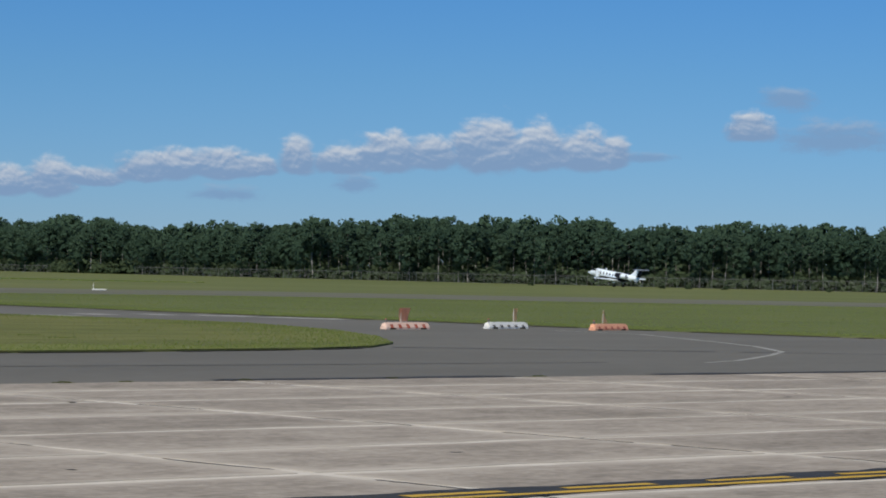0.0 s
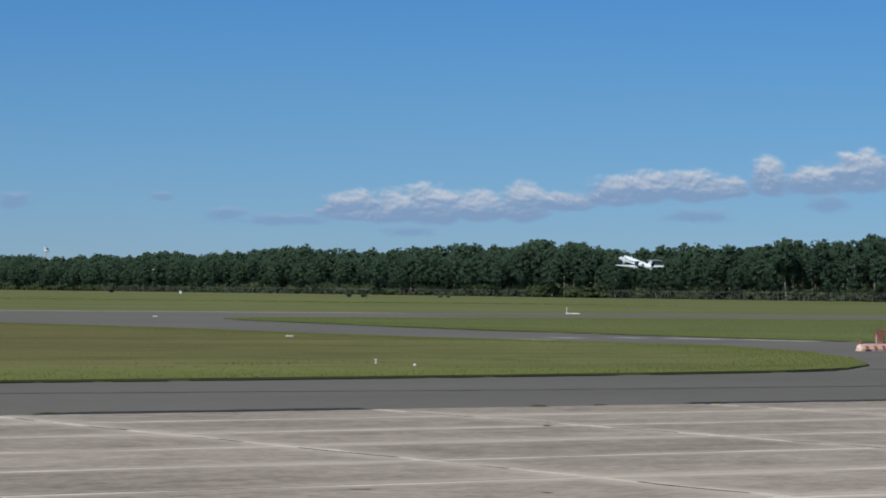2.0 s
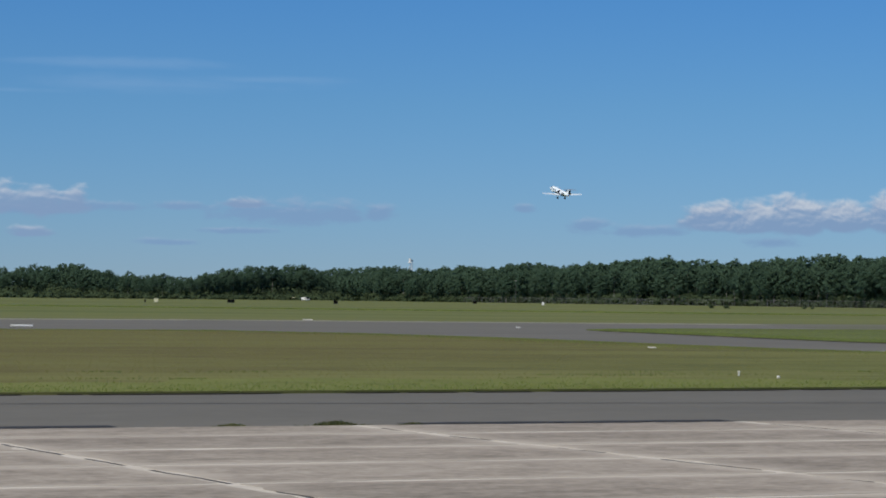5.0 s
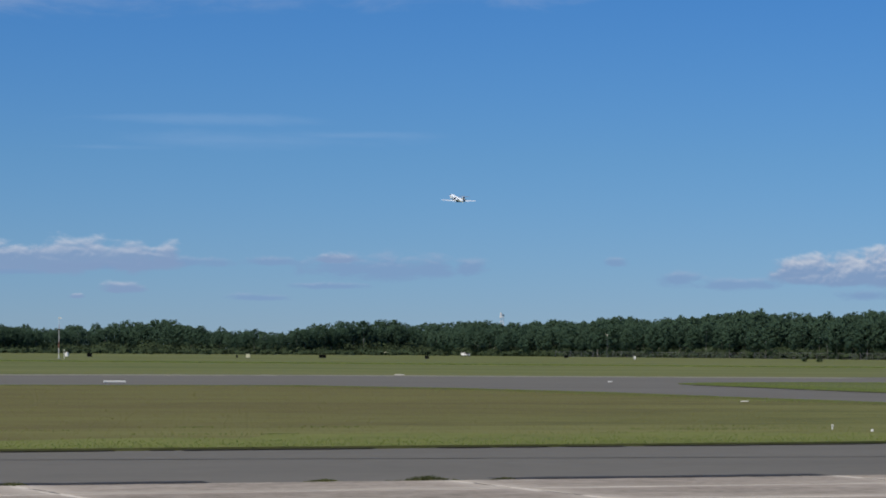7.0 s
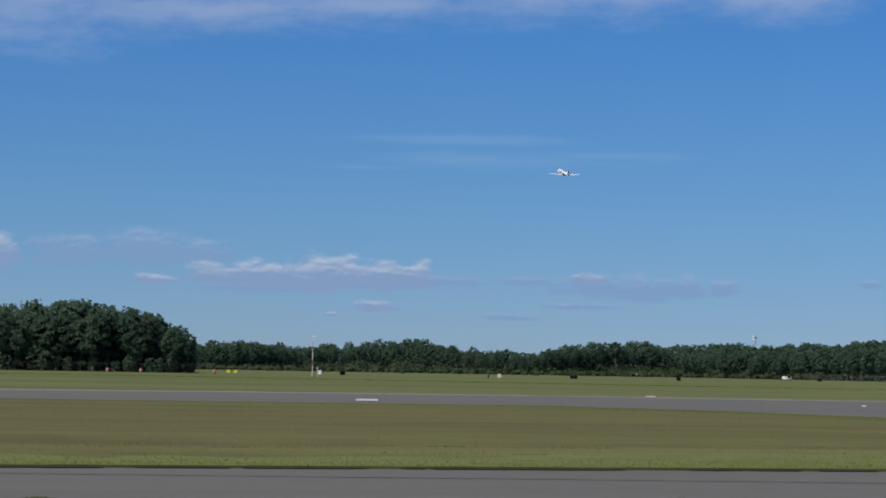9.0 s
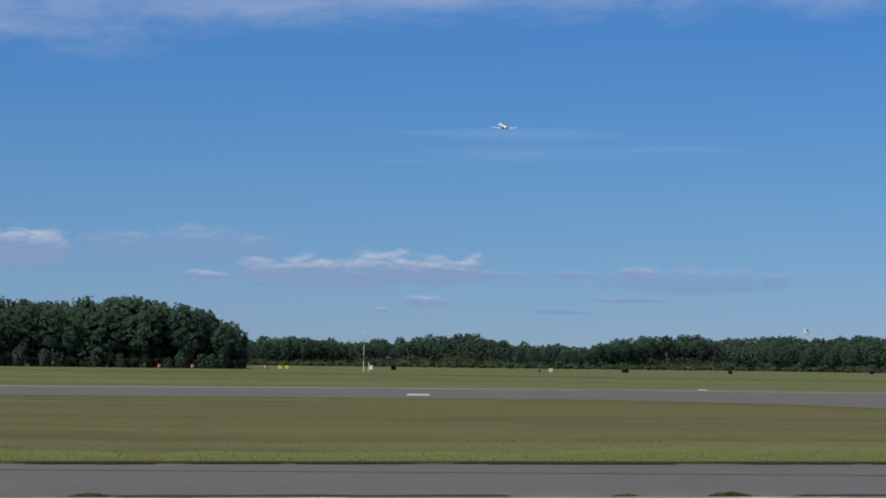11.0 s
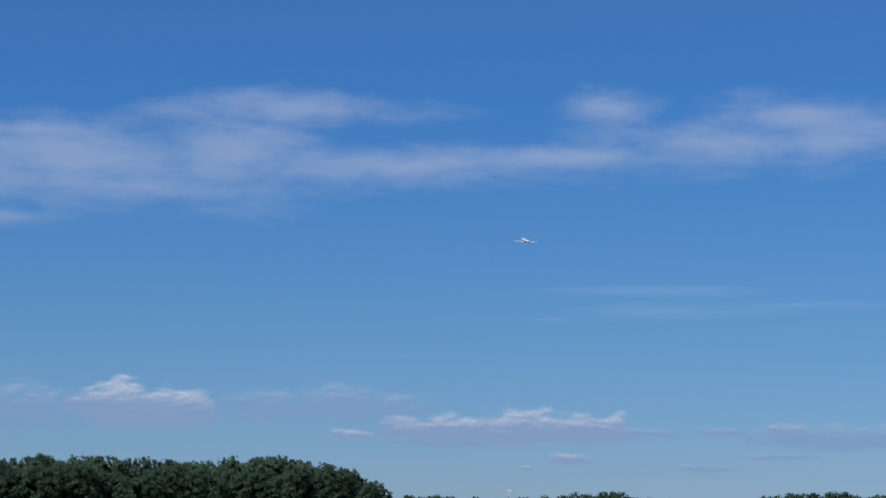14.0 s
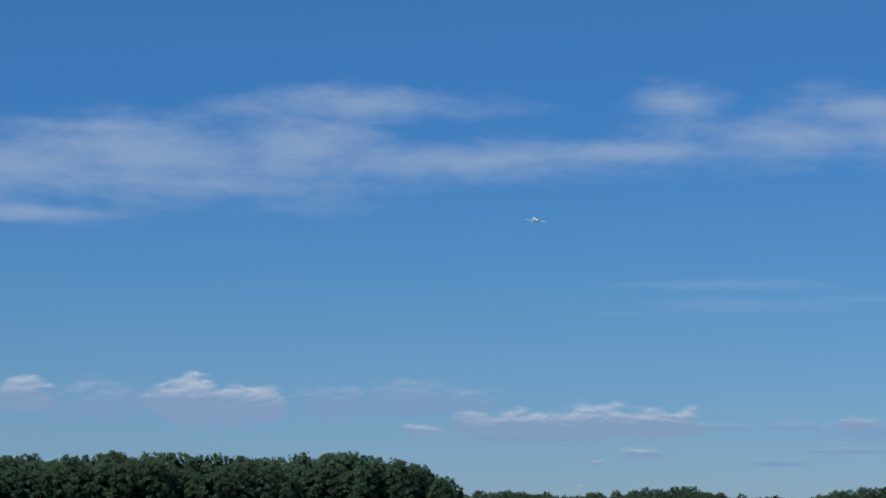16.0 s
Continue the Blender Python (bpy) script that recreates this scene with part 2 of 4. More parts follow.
    nt.links.new(shader.outputs[0], node("ShaderNodeOutputMaterial").inputs[0])
    return mat


CONCRETE = concrete()


def leaf_surface(name, dark, light, through_share=0.5):
    mat = bpy.data.materials.new(name)
    mat.use_nodes = True
    nt, node = tree_of(mat)
    rnd = node("ShaderNodeNewGeometry").outputs["Random Per Island"]
    info = node("ShaderNodeObjectInfo").outputs["Random"]
    f = node("ShaderNodeMath", {0: rnd, 1: 0.22, 2: node("ShaderNodeMath", {0: info, 1: 0.78}, operation="MULTIPLY").outputs[0]}, operation="MULTIPLY_ADD").outputs[0]
    col = node("ShaderNodeMix", {0: f, 6: (*dark, 1), 7: (*light, 1)}, data_type="RGBA").outputs[2]
    d = node("ShaderNodeBsdfDiffuse", {0: col})
    tr = node("ShaderNodeBsdfTranslucent", {0: col})
    m = node("ShaderNodeMixShader", {0: through_share, 1: d.outputs[0], 2: tr.outputs[0]})
    nt.links.new(m.outputs[0], node("ShaderNodeOutputMaterial").inputs[0])
    return mat


def island_grass():
    """Dry olive grass, in long mown streaks, that turns green towards the island's damp tip."""
    mat = bpy.data.materials.new("dry_grass")
    mat.use_nodes = True
    nt, node = tree_of(mat)
    at = node("ShaderNodeNewGeometry").outputs["Position"]
    q = node("ShaderNodeVectorRotate", {"Vector": at, "Angle": radians(-33)}, rotation_type="Z_AXIS").outputs[0]

    def streaks(stretch, scale):
        return node("ShaderNodeTexNoise", {"Vector": node("ShaderNodeVectorMath", {0: q, 1: stretch}, operation="MULTIPLY").outputs[0], "Scale": scale, "Detail": 4.0, "Roughness": 0.62}).outputs[0]
    wide, fine = streaks((.22, 1, 1), .12), streaks((.4, 1, 1), .9)
    tone = node("ShaderNodeMix", {0: 0.4, 2: wide, 3: fine}, data_type="FLOAT").outputs[0]

    def ramp(colours):
        r = node("ShaderNodeValToRGB", {0: tone})
        e = r.color_ramp.elements
        e.new(0.5)
        for k, col in enumerate(colours):
            e[k].position, e[k].color = .42 + .08 * k, (*col, 1)
        return r.outputs[0]
    dry = ramp([(.104, .097, .041), (.128, .120, .047), (.142, .142, .053)])
    green = ramp([(.098, .116, .040), (.132, .146, .050), (.168, .172, .066)])
    x = node("ShaderNodeSeparateXYZ", {0: at}).outputs[0]
    x = node("ShaderNodeMath", {0: node("ShaderNodeMath", {0: wide, 1: .5}, operation="SUBTRACT").outputs[0], 1: 40.0, 2: x}, operation="MULTIPLY_ADD").outputs[0]
    damp = node("ShaderNodeMapRange", {0: x, 1: -38.0, 2: -8.0}, interpolation_type="SMOOTHSTEP").outputs[0]
    colour = node("ShaderNodeMix", {0: damp, 6: dry, 7: green}, data_type="RGBA").outputs[2]
    bump = node("ShaderNodeBump", {"Height": fine, "Strength": .5, "Distance": .05})
    shader = node("ShaderNodeBsdfPrincipled", {"Base Color": colour, "Roughness": .95, "Specular IOR Level": .1, "Normal": bump.outputs[0]})
    nt.links.new(shader.outputs[0], node("ShaderNodeOutputMaterial").inputs[0])
    return mat


GRASS = surface("grass", [(.094, .118, .041), (.126, .146, .053), (.172, .176, .080)], 0.02, 0.95, 0, 0.6, 6.0, stretch=(.35, 1.2, 1), coords="World", grain=20, specular=0.1, spread=0.3)
GRASS_RIM = surface("green_grass", [(.120, .138, .045), (.150, .172, .052), (.175, .190, .066)], 0.08, 0.95, 0, 0.6, 9.0, coords="World", specular=0.1, spread=0.3)
GRASS_LUSH = surface("lush_grass", [(.088, .112, .040), (.114, .138, .050), (.152, .168, .068)], 0.05, 0.95, 0, 0.6, 7.0, stretch=(.5, 1.2, 1), coords="World", grain=10, specular=0.1, spread=0.3)
GRASS_DRY = island_grass()
ASPHALT = surface("asphalt", [(.106, .102, .090), (.134, .129, .114), (.163, .157, .139)], 0.12, 0.85, 0, 0.3, 30.0, stretch=(.35, 1.2, 1), coords="World", grain=41)
OVERGROWN = surface("overgrown_asphalt", [(.10, .105, .062), (.128, .128, .09), (.145, .142, .115)], 0.05, 0.9, 0, 0.3, 8.0, stretch=(.3, 1, 1), coords="World", spread=0.25)
SEALANT = surface("joint_sealant", [(.44, .405, .355), (.56, .52, .465), (.64, .60, .545)], 0.7, 0.8, coords="World")
CRACK = surface("crack_filler", [(.022, .021, .02), (.05, .047, .044)], 1.5, 0.7, coords="World")
YELLOW_PAINT = surface("yellow_paint", [(.42, .26, .03), (.60, .40, .06)], 1.2, 0.7, coords="World")
BLACK_PAINT = surface("black_paint", [(.022, .022, .022), (.05, .048, .045)], 0.9, 0.7, coords="World")
FADED_PAINT = surface("faded_white_paint", [(.24, .24, .23), (.38, .38, .36)], 0.9, 0.8, coords="World")
LEAF_PINE = leaf_surface("pine_leaves", (.054, .100, .073), (.084, .142, .098))
LEAF_OAK = leaf_surface("broad_leaves", (.062, .112, .078), (.092, .154, .104))
LEAF_SCRUB = leaf_surface("scrub_leaves", (.062, .100, .058), (.112, .152, .084))
LEAF_WEED = leaf_surface("weed_leaves", (.12, .135, .06), (.19, .20, .09))
BLADE = leaf_surface("grass_blades", (.25, .305, .09), (.32, .375, .12))
BLADE_CLUMP = leaf_surface("clump_blades", (.17, .225, .07), (.23, .28, .09))
BLADE_DRY = leaf_surface("dry_grass_blades", (.27, .26, .10), (.33, .315, .12))
BARK = surface("bark", [(.15, .148, .142), (.25, .25, .24), (.34, .34, .33)], 1.5, 0.9, vary=0.3)
GALV = surface("galvanised_steel", [(.20, .21, .21), (.30, .31, .31)], 4.0, 0.5, 0.6)
WHITE = surface("white_paint", [(.72, .72, .70), (.82, .82, .81)], 2.0, 0.4)
JET_WHITE = surface("aircraft_white", [(.74, .83, .93), (.78, .87, .96)], 0.8, 0.18, specular=0.5)
TAIL_GREY = surface("pale_grey_paint", [(.20, .23, .29), (.27, .30, .36)], 0.8, 0.3, specular=0.4)
NAVY = surface("dark_blue_paint", [(.008, .009, .016), (.013, .015, .026)], 1.0, 0.5, specular=0.25)
CHROME = surface("bare_metal", [(.45, .46, .48), (.6, .6, .62)], 3.0, 0.25, 0.9)
RUBBER = surface("rubber", [(.012, .012, .012), (.03, .03, .03)], 6.0, 0.8)
WINDOW_DARK = surface("dark_glazing", [(.008, .01, .014), (.015, .018, .022)], 3.0, 0.08, specular=0.6)
ORANGE = surface("orange_plastic", [(.76, .34, .20), (.84, .44, .30)], 3.0, 0.5)
PALE_PLASTIC = surface("pale_plastic", [(.66, .63, .58), (.78, .76, .72)], 3.0, 0.5)
PEACH = surface("peach_plastic", [(.78, .52, .42), (.86, .64, .54)], 3.0, 0.5)
RED_TAPE = surface("red_reflective_tape", [(.42, .10, .06), (.55, .16, .10)], 4.0, 0.4)
DARK_TAPE = surface("dark_tape", [(.10, .10, .10), (.2, .2, .19)], 4.0, 0.5)
FLAG_ORANGE = leaf_surface("faded_orange_cloth", (.78, .42, .28), (.86, .54, .38))
FLAG_TAN = leaf_surface("faded_tan_cloth", (.76, .58, .36), (.86, .68, .44))
BLACK = surface("matt_black", [(.004, .004, .004), (.008, .008, .008)], 3.0, 0.9, specular=0.05)
SIGN_YELLOW = surface("sign_yellow", [(.75, .68, .06), (.85, .78, .10)], 3.0, 0.5)
SIGN_CREAM = surface("sign_cream", [(.62, .60, .40), (.74, .72, .52)], 3.0, 0.5)
MAST_RED = surface("faded_red_paint", [(.34, .13, .10), (.44, .19, .15)], 3.0, 0.6)


# ---- mesh helpers ----
def part(name, bm, material, parent=None, label="", smooth=False):
    me = bpy.data.meshes.new(name)
    if isinstance(bm, tuple):
        me.from_pydata(*bm)
    else:
        bmesh.ops.recalc_face_normals(bm, faces=bm.faces)
        bm.to_mesh(me)
        bm.free()
    for m in material if isinstance(material, (list, tuple)) else [material]:
        me.materials.append(m)
    if smooth:
        me.shade_smooth()
    ob = new(name, me)
    ob.parent = parent
    if label:
        tagged(ob, label)
    return ob


def thing(name, at, label, category, group="", kind="", turn=0.0):
    ob = new(name)
    ob.matrix_basis = at if isinstance(at, Matrix) else pose(*at, 0, 0, turn)
    return tagged(ob, label, category, group, kind)


def box(sx, sy, sz, at=(0, 0, 0), bevel=0.0, m=None, bm=None):
    b = bm or bmesh.new()
    made = bmesh.ops.create_cube(b, size=1, matrix=Matrix.Translation(at) @ (m or Matrix()) @ Matrix.Diagonal((sx, sy, sz, 1)))
    if bevel:
        vs = set(made["verts"])
        bmesh.ops.bevel(b, geom=[e for e in b.edges if e.verts[0] in vs], offset=bevel, segments=2, affect="EDGES", profile=0.6)
    return b


def rod(a, b_, r, r2=None, sides=8, bm=None):
    b = bm or bmesh.new()
    a, b_ = Vector(a), Vector(b_)
    d = b_ - a
    m = Matrix.Translation((a + b_) / 2) @ d.to_track_quat("Z", "Y").to_matrix().to_4x4()
    bmesh.ops.create_cone(b, cap_ends=True, segments=sides, radius1=r, radius2=r if r2 is None else r2, depth=d.length, matrix=m)
    return b


def loft(sections, close=True, bm=None):
    """Joins rings of points, one after the other."""
    b = bm or bmesh.new()
    rings = [[b.verts.new(p) for p in s] for s in sections]
    for r, s in zip(rings, rings[1:]):
        for i in range(len(r)):
            b.faces.new((r[i], r[(i + 1) % len(r)], s[(i + 1) % len(s)], s[i]))
    if close:
        b.faces.new(rings[0][::-1])
        b.faces.new(rings[-1])
    return b


def rise(d):
    """The field climbs very gently away from the apron."""
    return float(np.interp(d, [0, 400, 600, 755, 1000, 1500, 4900], [0, 0, .14, .35, .80, 1.3, 1.7]))


def at_bearing(az, dist, up=0.0):
    return (-math.sin(radians(az)) * dist, math.cos(radians(az)) * dist, rise(dist) + up)


# ---- the ground, pavements and grass ----
def build_ground():
    rings = [0, 20, 60, 120, 200, 300, 400, 500, 600, 755, 860, 1000, 1250, 1500, 2000, 3000, 4900]
    n = 96
    vs, fs = [(0, 0, 0)], []
    for r in rings[1:]:
        vs += [(r * math.cos(2 * math.pi * i / n), r * math.sin(2 * math.pi * i / n), rise(r)) for i in range(n)]
    fs += [(0, 1 + i, 1 + (i + 1) % n) for i in range(n)]
    for k in range(len(rings) - 2):
        a, b = 1 + k * n, 1 + (k + 1) * n
        fs += [(a + i, b + i, b + (i + 1) % n, a + (i + 1) % n) for i in range(n)]
    tagged(part("ground", (vs, [], fs), GRASS), "wide mown airfield grass, green with dry patches", "grass field", kind="structure")


def slab_of(outline, z, thick, sink=0.0):
    b = bmesh.new()
    top = [b.verts.new((x, y, z)) for x, y in outline]
    low = [b.verts.new((x, y, z - thick)) for x, y in outline]
    b.faces.new(top)
    for i in range(len(top)):
        b.faces.new((top[i], top[(i + 1) % len(top)], low[(i + 1) % len(top)], low[i]))
    return b


def edge_y(x):
    return 52.2 + 0.87 * x


FAR_SIDE = [(86.4, 306.1), (38.2, 292.3), (-4.8, 284.9), (-22.9, 280.6), (-37.2, 262.5), (-55.5, 247.7), (-73.0, 236.1), (-94.8, 226.3), (-112.2, 207.4),
            (-130.1, 172.3), (-164.5, 141.3), (-232.9, 97.5)]
NEAR_ISLAND = [(-161.4, -9.5), (-67.9, 23.6), (-30.7, 42.9), (-23.8, 49.5), (-16.3, 56.6), (-10.2, 62.6), (-6.7, 66.3), (-3.4, 70.2), (-1.9, 73.5),
               (-1.4, 77.8), (-2.0, 85.0), (-3.8, 94.0), (-7.5, 103.1), (-13.4, 108.2), (-21.0, 113.6), (-28.7, 121.6), (-39.4, 133.7), (-51.1, 143.3),
               (-62.9, 147.9), (-73.1, 139.4), (-82.6, 130.6), (-93.5, 120.5), (-124.5, 97.2), (-178.9, 69.5)]
MID_ISLAND = [(86.7, 247.8), (38.2, 229.3), (-3.8, 219.1), (-18.1, 213.5), (-30.5, 202.4), (-42.0, 194.0), (-47.0, 185.0), (-47.5, 179.0), (-45.0, 174.0),
              (-37.0, 161.5), (-30.0, 150.5), (-22.9, 139.9), (-16.2, 132.8), (-7.6, 122.8), (-0.0, 116.1), (5.7, 109.0), (9.5, 105.0), (16.2, 99.4),
              (28.8, 97.0), (89.1, 123.6)]


def build_pavements():
    asphalt = [(90, edge_y(90)), (-120, edge_y(-120))] + [(-210, -20)] + FAR_SIDE[::-1]
    tagged(part("taxiway", slab_of(asphalt, 0.03, 0.2), ASPHALT), "worn grey asphalt taxiway with patched seams", "taxiway", kind="structure")
    old = [(86, 252), (38, 233), (-3.8, 222.5), (-18, 217), (-32, 206), (-42, 224), (-36, 260), (-22.5, 277), (-4.8, 281), (38, 288), (86, 302)]
    tagged(part("old_runway", slab_of(old, .036, .05), OVERGROWN), "old grey-green strip of asphalt overgrown with thin grass", "taxiway", kind="structure")
    tagged(part("grass_verge", slab_of(NEAR_ISLAND, 0.085, 0.2), GRASS_DRY), "dry olive grass island between the taxiways", "grass", kind="structure")
    tagged(part("grass_verge", slab_of(MID_ISLAND, 0.085, 0.2), GRASS_LUSH), "green mown grass island behind the taxiway", "grass", kind="structure")


def build_mown_rim():
    """The greener, shorter band along the taxiway's near edge."""
    rng = np.random.default_rng(15)
    outer, depths = [], []
    for (x0, y0), (x1, y1) in zip(NEAR_ISLAND[1:9], NEAR_ISLAND[2:10]):
        L = math.hypot(x1 - x0, y1 - y0)
        n = max(2, int(L / 1.5))
        for i in range(n):
            t = i / n
            deep = 6.5 + 1.6 * math.sin((x0 + (x1 - x0) * t) * .31) + rng.normal(0, .9)
            deep *= min(1.0, (abs(x0 + (x1 - x0) * t) + .3) / 12)
            x, y = x0 + (x1 - x0) * t, y0 + (y1 - y0) * t
            outer.append((x - (y1 - y0) / L * .12, y + (x1 - x0) / L * .12))
            depths.append(.2 + max(.05, deep))
    inner = []
    for i, (x, y) in enumerate(outer):
        # square to the edge's general run, so that the band never folds at a bend
        (x0, y0), (x1, y1) = outer[max(0, i - 6)], outer[min(len(outer) - 1, i + 6)]
        L = math.hypot(x1 - x0, y1 - y0)
        inner.append((x - (y1 - y0) / L * depths[i], y + (x1 - x0) / L * depths[i]))
    b = bmesh.new()
    rows = [[b.verts.new((*p, .09)), b.verts.new((*q, .09))] for p, q in zip(outer, inner)]
    for r, s in zip(rows, rows[1:]):
        b.faces.new((r[0], s[0], s[1], r[1]))
    tagged(part("mown_rim", b, GRASS_RIM), "brighter green mown band of grass along the taxiway", "grass", kind="structure")


def inside(px, py, poly):
    hit = np.zeros(len(px), bool)
    for (x0, y0), (x1, y1) in zip(poly, poly[1:] + poly[:1]):
        if y0 == y1:
            continue
        c = ((y0 > py) != (y1 > py)) & (px < (x1 - x0) * (py - y0) / (y1 - y0) + x0)
        hit ^= c
    return hit


def tufts(px, py, pz, tall, wide, rng):
    """Small leaning blades, three to a tuft."""
    n = len(px)
    vs = np.zeros((n, 9, 3))
    for k in range(3):
        a = rng.uniform(0, 2 * np.pi, n)
        h = tall * rng.uniform(.55, 1.2, n)
        ox, oy = wide * rng.normal(0, .5, n), wide * rng.normal(0, .5, n)
        w = wide * .5
        vs[:, 3 * k] = np.stack([px + ox - w * np.cos(a), py + oy - w * np.sin(a), pz - .02 + 0 * a], 1)
        vs[:, 3 * k + 1] = np.stack([px + ox + w * np.cos(a), py + oy + w * np.sin(a), pz - .02 + 0 * a], 1)
        vs[:, 3 * k + 2] = np.stack([px + ox + h * .4 * rng.normal(0, 1, n), py + oy + h * .4 * rng.normal(0, 1, n), pz + h], 1)
    return vs.reshape(-1, 3).tolist(), [], np.arange(n * 9).reshape(-1, 3).tolist()


def soften(ob, normals):
    """Leaves and blades are shaded as the rounded tuft that they make up."""
    ob.data.shade_smooth()
    ob.data.normals_split_custom_set_from_vertices(normals)
    return ob


def build_grass():
    rng = np.random.default_rng(4)

    def spread(poly, n, x, y):
        px, py = rng.uniform(*x, n), rng.uniform(*y, n)
        k = inside(px, py, poly)
        az = np.degrees(np.arctan2(-px, py))
        k &= (az > -12) & (az < 42)
        return px[k], py[k]

    def turf(name, tuft, mat, label):
        tagged(part(name, tuft, mat), label, "grass", kind="stuff")

    px, py = spread(NEAR_ISLAND, 70000, (-110, 0), (30, 160))
    turf("grass_blades", tufts(px, py, .085 + 0 * px, .028, .022, rng), BLADE_DRY, "dry olive grass of the island")
    px, py = spread(MID_ISLAND, 70000, (-80, 50), (95, 235))
    turf("grass_blades", tufts(px, py, .085 + 0 * px, .04, .04, rng), BLADE, "green mown grass behind the taxiway")
    # greener clumps where the dry grass meets the mown rim, thinning out inwards
    px, py = [], []
    for (x0, y0), (x1, y1) in zip(NEAR_ISLAND[1:8], NEAR_ISLAND[2:9]):
        L = math.hypot(x1 - x0, y1 - y0)
        for t in rng.uniform(0, 1, int(L * .4)):
            off = 7.0 + rng.exponential(3.0)
            px.append(x0 + (x1 - x0) * t - (y1 - y0) / L * off), py.append(y0 + (y1 - y0) * t + (x1 - x0) / L * off)
    px, py = np.array(px), np.array(py)
    k = inside(px, py, NEAR_ISLAND)
    px, py = px[k], py[k]
    long = np.repeat(rng.uniform(.2, 1.1, len(px)), 50) * rng.normal(0, 1, len(px) * 50)
    cx, cy = np.repeat(px, 50) + long * .77, np.repeat(py, 50) + long * .64 + rng.normal(0, .12, len(long))
    turf("grass_clumps", tufts(cx, cy, .085 + 0 * cx, .045, .022, rng), BLADE_CLUMP, "scattered green clumps in the dry grass")
    # the lusher rims along the pavement
    for poly, tall in ((NEAR_ISLAND, .042), (MID_ISLAND, .05)):
        xs, ys = [], []
        for (x0, y0), (x1, y1) in zip(poly, poly[1:]):
            n = int(math.hypot(x1 - x0, y1 - y0) * 110)
            t = rng.uniform(0, 1, n)
            off = np.abs(rng.normal(0, 2.4, n))
            L = math.hypot(x1 - x0, y1 - y0)
            nx, ny = -(y1 - y0) / L, (x1 - x0) / L
            xs.append(x0 + (x1 - x0) * t + nx * off), ys.append(y0 + (y1 - y0) * t + ny * off)
        px, py = np.concatenate(xs), np.concatenate(ys)
        k = inside(px, py, poly)
        px, py = px[k], py[k]
        turf("grass_rim", tufts(px, py, .085 + 0 * px, tall, .026, rng), BLADE, "longer green grass along the pavement's rim")


def build_ditch():
    """A line of longer, darker grass across the field."""
    rng = np.random.default_rng(6)
    px, py = rng.uniform(-330, -40, 26000), 457 + rng.normal(0, 1.6, 26000)
    keep = rng.random(26000) < np.interp(px, [-330, -280, -110, -40], [.1, 1, 1, .02])
    px, py = px[keep], py[keep]
    pz = np.array([rise(math.hypot(x, y)) for x, y in zip(px, py)])
    tagged(part("ditch_grass", tufts(px, py, pz, .22, .25, rng), BLADE), "line of longer dark grass along a ditch", "grass", kind="stuff")


build_ditch()
build_ground()
build_pavements()
build_mown_rim()
build_grass()


# ---- woods ----
def crown_points(kind, rng, tall):
    """Centres and sizes of the leaf clumps of one crown."""
    pts = []
    if kind == "pine":
        # a rounded, flattish head on a bare stem, with a few sparse limbs below
        for k in range(20):
            u = (k + .5) / 20
            z = 2 * u - 1
            a = k * 2.39996 + rng.uniform(-.4, .4)
            q = math.sqrt(1 - z * z) * rng.uniform(.75, 1.05)
            pts.append((2.7 * q * math.cos(a), 2.7 * q * math.sin(a), tall * (.775 + .175 * z), rng.uniform(.8, 1.25)))
        for k in range(5):
            a, r = rng.uniform(0, 6.28), rng.uniform(1.0, 2.4)
            pts.append((r * math.cos(a), r * math.sin(a), tall * rng.uniform(.42, .6), rng.uniform(.6, 1.0)))
    elif kind == "oak":
        for k in range(32):
            z = 2 * (k + .5) / 32 - 1
            a = k * 2.39996 + rng.uniform(-.5, .5)
            q = math.sqrt(1 - z * z) * rng.uniform(.7, 1.08)
            pts.append((3.7 * q * math.cos(a), 3.7 * q * math.sin(a), tall * (.635 + .30 * z), rng.uniform(1.0, 1.6)))
        for k in range(10):
            a, r = rng.uniform(0, 6.28), rng.uniform(1.2, 3.4)
            pts.append((r * math.cos(a), r * math.sin(a), tall * rng.uniform(.12, .38), rng.uniform(.9, 1.4)))
    else:
        for _ in range(7):
            a = rng.uniform(0, 6.28)
            r = tall * rng.uniform(0, .6)
            pts.append((r * math.cos(a), r * math.sin(a), tall * rng.uniform(.2, .7), tall * rng.uniform(.3, .5)))
    return pts


def leaves(pts, per, size, rng):
    vs, ns = [], []
    heart = np.array([0, 0, np.mean([p[2] for p in pts])])
    reach = max(1e-3, max(np.linalg.norm(np.array(p[:3]) - heart) for p in pts))
    for x, y, z, r in pts:
        d = rng.normal(0, 1, (per, 3))
        d /= np.linalg.norm(d, axis=1)[:, None]
        rad = r * rng.uniform(.45, 1.08, per)[:, None]
        c = np.array([x, y, z]) + d * rad * np.array([1, 1, .78])
        u = np.cross(d + rng.normal(0, .5, (per, 3)), rng.normal(0, 1, (per, 3)))
        u /= np.linalg.norm(u, axis=1)[:, None]
        v = np.cross(d, u)
        s = size * rng.uniform(.6, 1.3, per)[:, None]
        vs.append(np.stack([c - v * s * .4, c + u * s * .5, c + v * s * .45, c - u * s * .5], 1))
        # each clump is rounded a little, the whole crown more
        out = d * .2 + (np.array([x, y, z]) - heart) / reach * .9 + np.array([0, 0, .35])
        ns.append(np.repeat(out / np.linalg.norm(out, axis=1)[:, None], 4, axis=0))
    v = np.concatenate(vs).reshape(-1, 3)
    return v, np.arange(len(v)).reshape(-1, 4), np.concatenate(ns)


